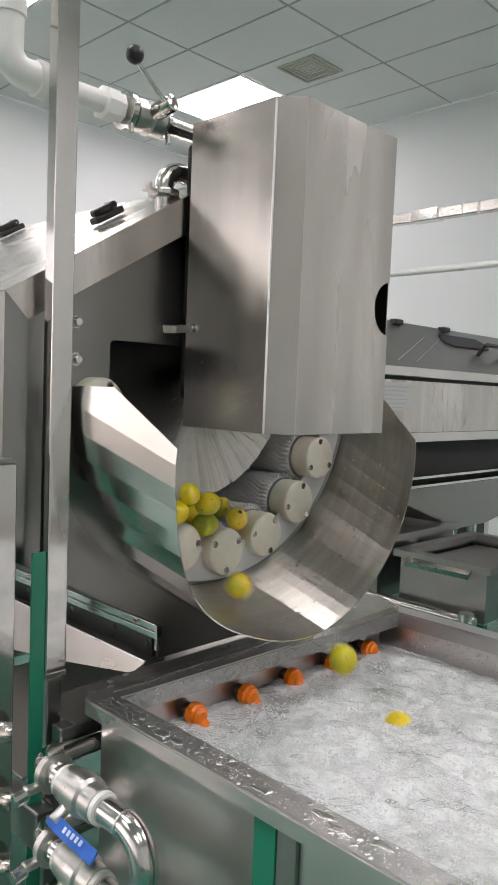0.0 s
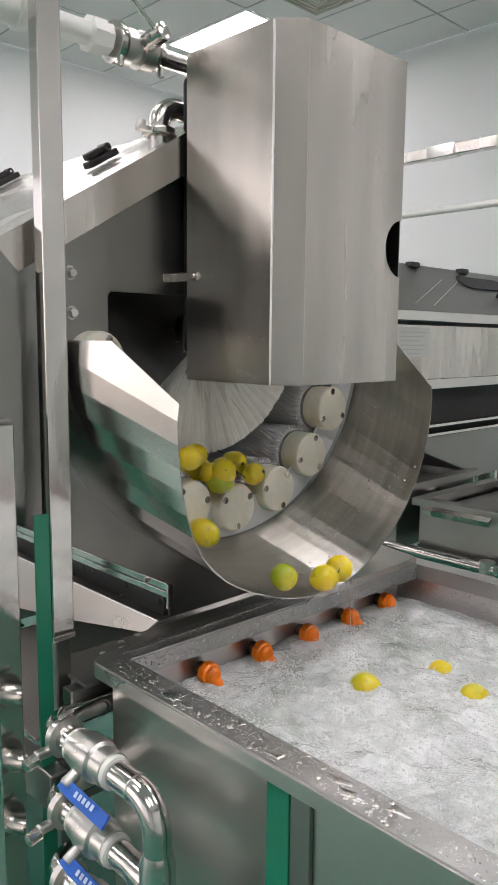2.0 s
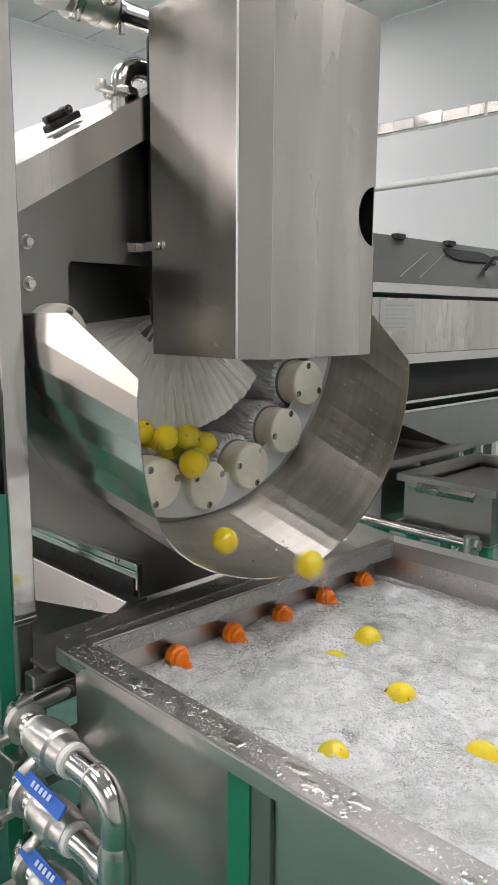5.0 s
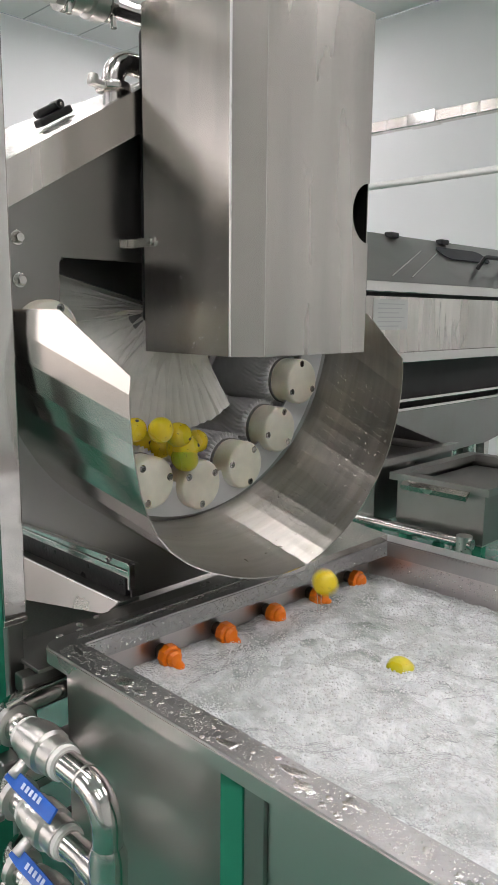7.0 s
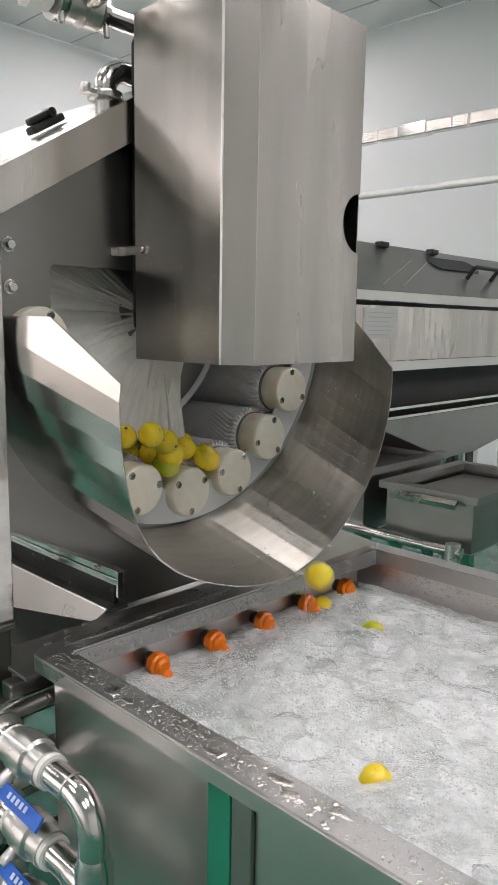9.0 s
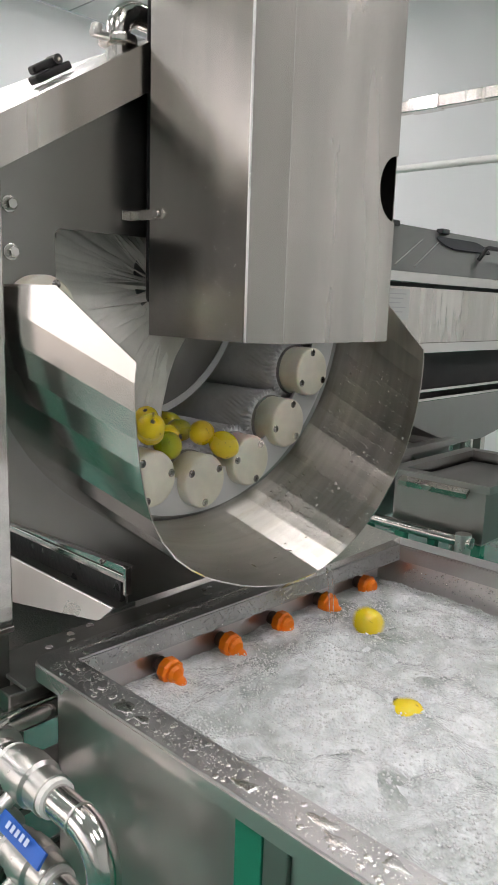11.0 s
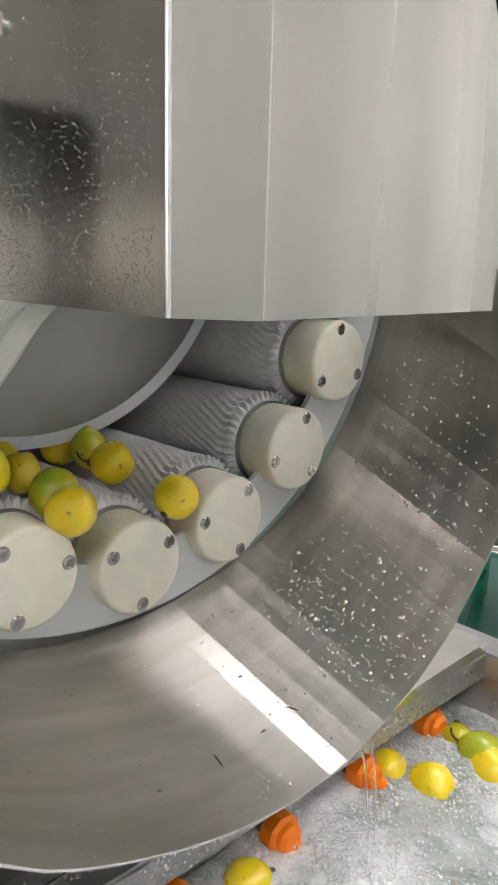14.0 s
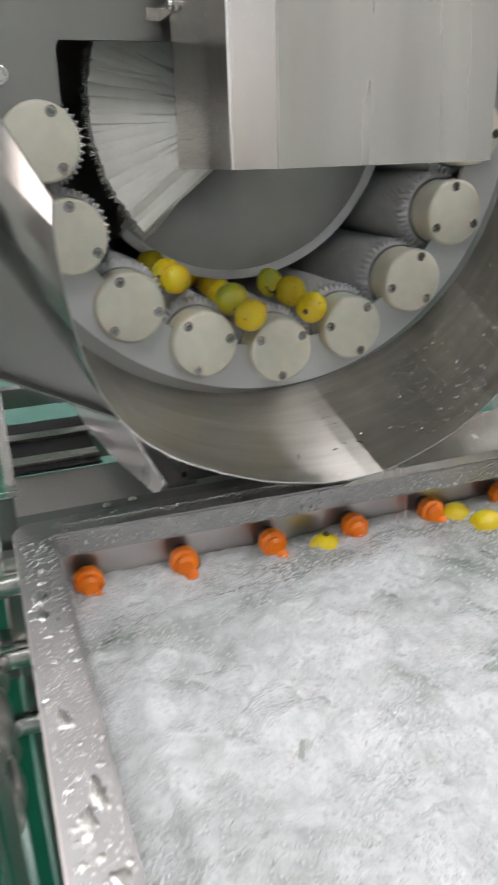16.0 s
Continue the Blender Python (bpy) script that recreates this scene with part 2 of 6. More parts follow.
def foam_material():
    m = material("white_froth", (0.85, 0.86, 0.86), 0.28, 0, 0.1, (9, 9, 9), 0.0)
    nt = m.node_tree
    b = nt.nodes["Principled BSDF"]
    b.inputs["Coat Weight"].default_value = 0.7
    b.inputs["Coat Roughness"].default_value = 0.08
    co = nt.nodes.new("ShaderNodeTexCoord")
    info = nt.nodes.new("ShaderNodeObjectInfo")
    far = nt.nodes.new("ShaderNodeMath")
    far.operation = "MULTIPLY"
    far.inputs[1].default_value = 23.0
    nt.links.new(info.outputs["Random"], far.inputs[0])
    shift = nt.nodes.new("ShaderNodeVectorMath")
    shift.operation = "ADD"
    nt.links.new(co.outputs["Object"], shift.inputs[0])
    nt.links.new(far.outputs[0], shift.inputs[1])

    def tex(kind, scale, detail=4, rough=0.6, warp=0.0):
        n = nt.nodes.new(kind)
        n.inputs["Scale"].default_value = scale
        if kind == "ShaderNodeTexNoise":
            n.inputs["Detail"].default_value = detail
            n.inputs["Roughness"].default_value = rough
            n.inputs["Distortion"].default_value = warp
        nt.links.new(shift.outputs[0], n.inputs["Vector"])
        return n

    def ramp(src, p0, c0, p1, c1):
        r = nt.nodes.new("ShaderNodeValToRGB")
        r.color_ramp.elements[0].position, r.color_ramp.elements[0].color = p0, (*c0, 1)
        r.color_ramp.elements[1].position, r.color_ramp.elements[1].color = p1, (*c1, 1)
        nt.links.new(src, r.inputs["Fac"])
        return r.outputs["Color"]

    bubbles = tex("ShaderNodeTexVoronoi", 260)
    cloud = tex("ShaderNodeTexNoise", 30, 6, 0.65, 0.8)
    patches = tex("ShaderNodeTexNoise", 5.5, 5, 0.6, 1.0)
    ad = nt.nodes.new("ShaderNodeMath")
    ad.operation = "MULTIPLY_ADD"
    ad.inputs[1].default_value = 0.5
    nt.links.new(bubbles.outputs["Distance"], ad.inputs[0])
    nt.links.new(cloud.outputs["Fac"], ad.inputs[2])
    bp = nt.nodes.new("ShaderNodeBump")
    bp.inputs["Strength"].default_value = 0.8
    bp.inputs["Distance"].default_value = 0.007
    nt.links.new(ad.outputs[0], bp.inputs["Height"])
    nt.links.new(bp.outputs["Normal"], b.inputs["Normal"])
    nt.links.new(bp.outputs["Normal"], b.inputs["Coat Normal"])
    mix = nt.nodes.new("ShaderNodeMix")
    mix.data_type, mix.blend_type = "RGBA", "MULTIPLY"
    mix.inputs["Factor"].default_value = 1.0
    nt.links.new(ramp(cloud.outputs["Fac"], 0.34, (0.66, 0.69, 0.68), 0.60, (0.92, 0.93, 0.93)), mix.inputs["A"])
    nt.links.new(ramp(patches.outputs["Fac"], 0.33, (0.42, 0.46, 0.42), 0.52, (0.92, 0.93, 0.93)), mix.inputs["B"])
    nt.links.new(mix.outputs["Result"], b.inputs["Base Color"])
    return m


M_FOAM = foam_material()
M_BUBBLE = material("wet_bubble_skin", (0.80, 0.81, 0.80), 0.07, 0, 0.12, (60, 60, 60), rough_var=0.04, coat=1.0)

# ---- mesh helpers ----
ORIGIN = {}


def thing(name, at, label, category, group="", kind=""):
    ob = new(name)
    ob.location = at
    ob.empty_display_size = 0.05
    ORIGIN[ob.name] = Vector(at)
    return tagged(ob, label, category, group, kind)


def part(name, bm, mat, parent=None, label="", smooth=False, kind=""):
    """Links a bmesh as one mesh object; world coordinates are brought into the parent's space."""
    o = ORIGIN.get(parent.name, Vector()) if parent else Vector()
    bmesh.ops.translate(bm, verts=bm.verts, vec=-o)
    bmesh.ops.recalc_face_normals(bm, faces=bm.faces)
    me = bpy.data.meshes.new(name)
    bm.to_mesh(me)
    bm.free()
    me.materials.append(mat)
    if smooth:
        me.polygons.foreach_set("use_smooth", [True] * len(me.polygons))
        me.set_sharp_from_angle(angle=radians(38))
    ob = new(name, me)
    if parent:
        ob.parent = parent
    ORIGIN[ob.name] = o
    return tagged(ob, label, kind=kind)


def twin(ob, m):
    """A further object on the same mesh, under the same parent."""
    o = new(ob.name.split(".")[0], ob.data)
    o.parent = ob.parent
    o.matrix_basis = m
    return o


def box(lo, hi, bevel=0.0, bm=None):
    made = bm or bmesh.new()
    vs = [made.verts.new((x, y, z)) for x in (lo[0], hi[0]) for y in (lo[1], hi[1]) for z in (lo[2], hi[2])]
    fs = [made.faces.new([vs[i] for i in f]) for f in
          ((0, 1, 3, 2), (4, 6, 7, 5), (0, 4, 5, 1), (2, 3, 7, 6), (0, 2, 6, 4), (1, 5, 7, 3))]
    if bevel:
        es = list({e for f in fs for e in f.edges})
        bmesh.ops.bevel(made, geom=es, offset=bevel, segments=2, affect="EDGES", profile=0.5)
    return made


def tube(points, radius, seg=18, bm=None, cap=True):
    """A round tube along points; radius is a number or one for each point."""
    made = bm or bmesh.new()
    pts = [Vector(p) for p in points]
    rad = list(radius) if isinstance(radius, (list, tuple)) else [radius] * len(pts)
    rings, side = [], None
    for i, p in enumerate(pts):
        d = (pts[min(i + 1, len(pts) - 1)] - pts[max(i - 1, 0)]).normalized()
        if side is None:
            side = d.orthogonal().normalized()
        side = (side - d * side.dot(d)).normalized()
        up = d.cross(side)
        rings.append([made.verts.new(p + rad[i] * (math.cos(a) * side + math.sin(a) * up))
                      for a in [2 * math.pi * k / seg for k in range(seg)]])
    for a, b in zip(rings, rings[1:]):
        for k in range(seg):
            made.faces.new((a[k], a[(k + 1) % seg], b[(k + 1) % seg], b[k]))
    if cap:
        made.faces.new(rings[0])
        made.faces.new(rings[-1][::-1])
    return made


def elbow(corner, from_way, to_way, r, n=9):
    """Points of a quarter bend at a corner: it comes along from_way and leaves along to_way."""
    c, a, b = Vector(corner), Vector(from_way), Vector(to_way)
    mid = c - a * r + b * r
    return [mid - b * r * math.cos(t) + a * r * math.sin(t) for t in [math.pi / 2 * k / n for k in range(n + 1)]]


def disc(centre, axis, radius, depth, bevel=0.003, seg=32, bm=None):
    """A round plug along axis from centre, with eased edges."""
    c, a = Vector(centre), Vector(axis).normalized()
    e = min(bevel, depth * 0.4)
    return tube([c, c + a * e * 0.3, c + a * e, c + a * (depth - e), c + a * (depth - e * 0.3), c + a * depth],
                [radius - e, radius - e * 0.3, radius, radius, radius - e * 0.3, radius - e], seg, bm)


def prism(outline, y0, y1, bm=None):
    """An outline in x and z, drawn out from y0 to y1."""
    made = bm or bmesh.new()
    a = [made.verts.new((x, y0, z)) for x, z in outline]
    b = [made.verts.new((x, y1, z)) for x, z in outline]
    made.faces.new(a)
    made.faces.new(b[::-1])
    for i in range(len(a)):
        j = (i + 1) % len(a)
        made.faces.new((a[i], b[i], b[j], a[j]))
    return made


def pierced(outer, holes, y0, y1):
    """A plate in x and z with holes, from y0 to y1."""
    bm = bmesh.new()
    edges = []
    for loop in (outer, *holes):
        vs = [bm.verts.new((x, y0, z)) for x, z in loop]
        edges += [bm.edges.new((vs[i], vs[(i + 1) % len(vs)])) for i in range(len(vs))]
    bmesh.ops.triangle_fill(bm, use_beauty=True, use_dissolve=False, edges=edges)
    faces = list(bm.faces)
    ext = bmesh.ops.extrude_face_region(bm, geom=faces)
    bmesh.ops.translate(bm, verts=[v for v in ext["geom"] if isinstance(v, bmesh.types.BMVert)], vec=(0, y1 - y0, 0))
    return bm


def sheet(grid, thick):
    """A thin sheet through rows of points, with thickness."""
    bm = bmesh.new()
    vs = [[bm.verts.new(p) for p in row] for row in grid]
    for a, b in zip(vs, vs[1:]):
        for k in range(len(a) - 1):
            bm.faces.new((a[k], a[k + 1], b[k + 1], b[k]))
    bmesh.ops.recalc_face_normals(bm, faces=bm.faces)
    bmesh.ops.solidify(bm, geom=list(bm.faces), thickness=thick)
    return bm


def droplets(places, sizes, up, bm=None, seg=8):
    """Flattened drops lying on a surface; up gives each one's normal."""
    made = bm or bmesh.new()
    for p, s, n in zip(places, sizes, up):
        n = Vector(n).normalized()
        u = n.orthogonal().normalized()
        v = n.cross(u)
        turn = random.uniform(0, 6.28)
        u, v = u * math.cos(turn) + v * math.sin(turn), v * math.cos(turn) - u * math.sin(turn)
        long = random.uniform(1.0, 1.3)
        rings = []
        for r, h in ((1.0, 0.0), (0.85, 0.16), (0.45, 0.25)):
            rings.append([made.verts.new(Vector(p) - n * 0.05 * s + s * (r * (long * u * math.cos(a) + v * math.sin(a)) + n * h))
                          for a in [2 * math.pi * k / seg for k in range(seg)]])
        for a, b in zip(rings, rings[1:]):
            for k in range(seg):
                made.faces.new((a[k], a[(k + 1) % seg], b[(k + 1) % seg], b[k]))
        made.faces.new(rings[-1])
        made.faces.new(rings[0][::-1])
    return made


# ---- room ----
FLOOR_Z, CEIL_Z, WALL_X, WALL_Y, BACK_X, BACK_Y = 0.0, 4.05, 5.79, 6.1, -4.2, -4.0
tagged(part("floor", box((BACK_X, BACK_Y, -0.1), (WALL_X, WALL_Y, FLOOR_Z)), M_FLOOR), "glossy green epoxy factory floor", "floor", kind="structure")
for nm, lo, hi in (("wall_south", (BACK_X, BACK_Y - 0.15, 0), (WALL_X, BACK_Y, CEIL_Z)),
                   ("wall_east", (WALL_X, BACK_Y - 0.15, 0), (WALL_X + 0.15, WALL_Y + 0.15, CEIL_Z)),
                   ):
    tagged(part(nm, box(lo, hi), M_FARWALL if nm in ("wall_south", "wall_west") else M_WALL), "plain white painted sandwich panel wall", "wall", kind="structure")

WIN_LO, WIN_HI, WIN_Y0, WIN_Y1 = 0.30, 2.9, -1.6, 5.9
NWIN_X0, NWIN_X1 = -4.0, -0.9


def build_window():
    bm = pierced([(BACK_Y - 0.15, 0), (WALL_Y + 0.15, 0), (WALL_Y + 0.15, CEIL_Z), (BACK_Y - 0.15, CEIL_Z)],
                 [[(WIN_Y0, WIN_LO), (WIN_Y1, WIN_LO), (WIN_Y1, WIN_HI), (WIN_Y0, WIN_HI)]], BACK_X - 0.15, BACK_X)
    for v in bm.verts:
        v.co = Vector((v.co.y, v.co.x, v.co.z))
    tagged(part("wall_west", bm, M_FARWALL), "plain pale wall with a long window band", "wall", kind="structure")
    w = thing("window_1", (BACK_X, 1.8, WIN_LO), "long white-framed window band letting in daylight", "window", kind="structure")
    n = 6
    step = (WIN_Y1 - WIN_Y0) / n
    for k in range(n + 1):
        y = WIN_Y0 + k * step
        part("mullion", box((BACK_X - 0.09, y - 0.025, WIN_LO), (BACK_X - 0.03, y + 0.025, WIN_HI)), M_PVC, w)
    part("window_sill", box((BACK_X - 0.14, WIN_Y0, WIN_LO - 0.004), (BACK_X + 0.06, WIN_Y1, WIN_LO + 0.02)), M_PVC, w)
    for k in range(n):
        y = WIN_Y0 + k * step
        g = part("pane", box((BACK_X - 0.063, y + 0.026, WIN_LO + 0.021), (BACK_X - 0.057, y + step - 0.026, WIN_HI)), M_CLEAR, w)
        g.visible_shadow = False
    bm = pierced([(BACK_X, 0), (WALL_X, 0), (WALL_X, CEIL_Z), (BACK_X, CEIL_Z)],
                 [[(NWIN_X0, WIN_LO), (NWIN_X1, WIN_LO), (NWIN_X1, WIN_HI), (NWIN_X0, WIN_HI)]], WALL_Y, WALL_Y + 0.15)
    tagged(part("wall_north", bm, M_WALL), "plain white painted sandwich panel wall with window", "wall", kind="structure")
    w = thing("window_2", (-2.4, WALL_Y, WIN_LO), "white-framed window letting in daylight", "window", kind="structure")
    step = (NWIN_X1 - NWIN_X0) / 3
    for k in range(4):
        x = NWIN_X0 + k * step
        part("mullion", box((x - 0.025, WALL_Y + 0.03, WIN_LO), (x + 0.025, WALL_Y + 0.09, WIN_HI)), M_PVC, w)
    part("window_sill", box((NWIN_X0, WALL_Y - 0.06, WIN_LO - 0.004), (NWIN_X1, WALL_Y + 0.14, WIN_LO + 0.02)), M_PVC, w)
    for k in range(3):
        x = NWIN_X0 + k * step
        g = part("pane", box((x + 0.026, WALL_Y + 0.057, WIN_LO + 0.021), (x + step - 0.026, WALL_Y + 0.063, WIN_HI)), M_CLEAR, w)
        g.visible_shadow = False


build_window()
TILE, LONG = 0.6, 1.09
TX0, TY0 = 4.065 - 12 * TILE, 3.94 - 7 * LONG
LIGHTS = [(12, 7), (8, 7), (4, 7), (1, 7), (8, 3), (4, 4), (1, 4), (8, 1), (4, 1), (1, 1), (12, 1)]


def build_ceiling():
    bm = box((BACK_X, BACK_Y, CEIL_Z + 0.03), (WALL_X, WALL_Y, CEIL_Z + 0.1))
    lit = set(LIGHTS)
    for i in range(-1, 16):
        for j in range(-1, 10):
            if (i, j) in lit:
                continue
            x, y = TX0 + i * TILE, TY0 + j * LONG
            x1, y1 = min(x + TILE, WALL_X) - 0.012, min(y + LONG, WALL_Y) - 0.012
            x, y = max(x, BACK_X) + 0.012, max(y, BACK_Y) + 0.012
            if x1 > x and y1 > y:
                box((x, y, CEIL_Z), (x1, y1, CEIL_Z + 0.02), bm=bm)
    tagged(part("ceiling", bm, M_TILE), "suspended ceiling of white mineral tiles", "ceiling", kind="structure")
    g = bmesh.new()
    for i in range(-1, 17):
        x = TX0 + i * TILE
        if BACK_X < x < WALL_X:
            box((x - 0.011, BACK_Y, CEIL_Z + 0.004), (x + 0.011, WALL_Y, CEIL_Z + 0.025), bm=g)
    for j in range(-1, 11):
        y = TY0 + j * LONG
        if BACK_Y < y < WALL_Y:
            box((BACK_X, y - 0.011, CEIL_Z + 0.005), (WALL_X, y + 0.011, CEIL_Z + 0.026), bm=g)
    tagged(part("ceiling_grid", g, M_GRID), "grey metal ceiling grid between tiles", "ceiling grid", kind="structure")


build_ceiling()
for i, j in LIGHTS:
    x, y = TX0 + i * TILE, TY0 + j * LONG
    lamp = thing("ceiling_light", (x + 0.3, y + 0.545, CEIL_Z), "lit white rectangular panel lamp set flush in tiled ceiling", "ceiling light", "ceiling lights")
    part("diffuser", box((x + 0.03, y + 0.03, CEIL_Z - 0.004), (x + TILE - 0.03, y + LONG - 0.03, CEIL_Z + 0.015)), M_GLOW, lamp)
    rim = bmesh.new()
    w, h = TILE, LONG
    for lo, hi in (((x, y), (x + w, y + 0.028)), ((x, y + h - 0.028), (x + w, y + h)), ((x, y + 0.028), (x + 0.028, y + h - 0.028)), ((x + w - 0.028, y + 0.028), (x + w, y + h - 0.028))):
        box((lo[0], lo[1], CEIL_Z - 0.006), (hi[0], hi[1], CEIL_Z + 0.002), bm=rim)
    part("frame", rim, M_PVC, lamp)


def build_vent():
    x, y = TX0 + 12 * TILE, TY0 + 6 * LONG + 0.245
    v = thing("ceiling_vent", (x + 0.3, y + 0.3, CEIL_Z), "square beige air vent with nested louvre rings in ceiling", "ceiling vent")
    for k in range(5):
        r = 0.2 - k * 0.04
        bm = bmesh.new()
        z0, z1 = CEIL_Z - 0.012 + k * 0.002, CEIL_Z + 0.0
        lo, hi = (x + 0.3 - r, y + 0.3 - r), (x + 0.3 + r, y + 0.3 + r)
        w = 0.022
        box((lo[0], lo[1], z0), (hi[0], lo[1] + w, z1), bm=bm)
        box((lo[0], hi[1] - w, z0), (hi[0], hi[1], z1), bm=bm)
        box((lo[0], lo[1] + w, z0), (lo[0] + w, hi[1] - w, z1), bm=bm)
        box((hi[0] - w, lo[1] + w, z0), (hi[0], hi[1] - w, z1), bm=bm)
        part("louvre_ring", bm, M_VENT, v)


build_vent()


def slab(outer, holes, z0, z1):
    """A level plate in x and y with holes."""
    bm = pierced(outer, holes, z0, z1)
    for v in bm.verts:
        v.co = Vector((v.co.x, v.co.z, v.co.y))
    return bm


def bolt_head(at, axis, r, tall):
    """A hexagon bolt on a washer."""
    c, a = Vector(at), Vector(axis).normalized()
    bm = disc(c, a, r * 1.35, tall * 0.25, 0.0006, 18)
    tube([c + a * tall * 0.25, c + a * tall * 0.9, c + a * tall], [r, r, r * 0.8], 6, bm)
    return bm


# ---- brush washer ----
AX, AZ = 0.39, 1.302
RING, STEP = 0.31, 20.9
washer = thing("brush_washer", (0, 0, 0), "large stainless steel roller brush washer with open drum front", "washing machine")


def mirrored(points):
    return points + [(2 * AX - x, z) for x, z in reversed(points)]


def build_casing():
    lid = mirrored([(-0.075, 1.428), (0.36, 1.690)])
    part("casing", sheet([[(x, y, z) for x, z in lid] for y in (0.105, 1.0, 1.95)], 0.003), M_HOOD, washer, "satin steel housing with sloping lid")
    rim = mirrored([(-0.077, 1.431), (0.36, 1.694)])
    inner = mirrored([(-0.040, 1.393), (0.37, 1.635)])
    part("front_trim", prism(rim + inner[::-1], 0.098, 0.132), M_HOOD, washer, "broad folded steel edge round the front")
    for s in (1, -1):
        def mx(x):
            return AX + s * (x - AX)
        flank = [[(mx(x), y, z) for x, z in ((0.244, 0.876), (-0.075, 1.047), (-0.075, 1.4275))] for y in (0.105, 1.0, 1.95)]
        part("side_panel", sheet(flank, 0.003), M_PLATE, washer, "dull grey steel side sheet")
        leg = [(mx(x), z) for x, z in ((-0.077, 1.047), (-0.077, 1.4305), (-0.040, 1.3925), (-0.040, 1.032))]
        part("corner_trim", prism(leg, 0.098, 0.132), M_PLATE, washer)
    arc = [(AX + 0.352 * math.sin(radians(a)), AZ - 0.352 * math.cos(radians(a))) for a in range(-75, 76, 5)]
    hole = [(0.128, 1.370), (0.128, 1.30)] + arc + [(0.652, 1.30), (0.652, 1.370), (0.646, 1.377), (0.134, 1.377)]
    plate = mirrored([(0.250, 0.808), (0.250, 0.868), (-0.039, 1.029), (-0.039, 1.392), (0.37, 1.634)])
    part("front_plate", pierced(plate, [hole], 0.133, 0.139), M_PLATE, washer, "dull grey steel front plate")
    part("back_plate", pierced(mirrored([(0.248, 0.880), (-0.07, 1.052), (-0.07, 1.42), (0.36, 1.68)]), [], 1.93, 1.945), M_PLATE, washer)
    # the ring plate that carries the rollers
    ring = []
    for r, way in ((0.367, 1), (0.304, -1)):
        ring += [(AX + r * math.sin(radians(a)), AZ - r * math.cos(radians(a))) for a in list(range(-84, 85, 4))[::way]]
    part("roller_plate", prism(ring, 0.1262, 0.1315), M_STRIP, washer, "curved pale grey plate below the rollers")
    drum = [[(AX + 0.375 * math.sin(radians(a)), y, AZ - 0.375 * math.cos(radians(a))) for a in range(-120, 121, 6)] for y in (0.18, 0.7, 1.3)]
    part("drum_shell", sheet(drum, 0.003), M_DRUM, washer, smooth=True)
    part("bulkhead", pierced([(AX + 0.42 * math.sin(radians(a)), AZ - 0.42 * math.cos(radians(a))) for a in range(0, 360, 10)], [], 1.30, 1.31), M_DRUM, washer)


build_casing()


def bolts_on_plate():
    for x, z in ((0.061, 1.400), (0.062, 1.341)):
        part("plate_bolt", bolt_head((x, 0.133, z), (0, -1, 0), 0.008, 0.012), M_PIPE, washer, "zinc hexagon bolt")
    for x, z in ((0.719, 1.400), (0.718, 1.341)):
        part("plate_bolt", bolt_head((x, 0.133, z), (0, -1, 0), 0.008, 0.012), M_PIPE, washer, "zinc hexagon bolt")


bolts_on_plate()


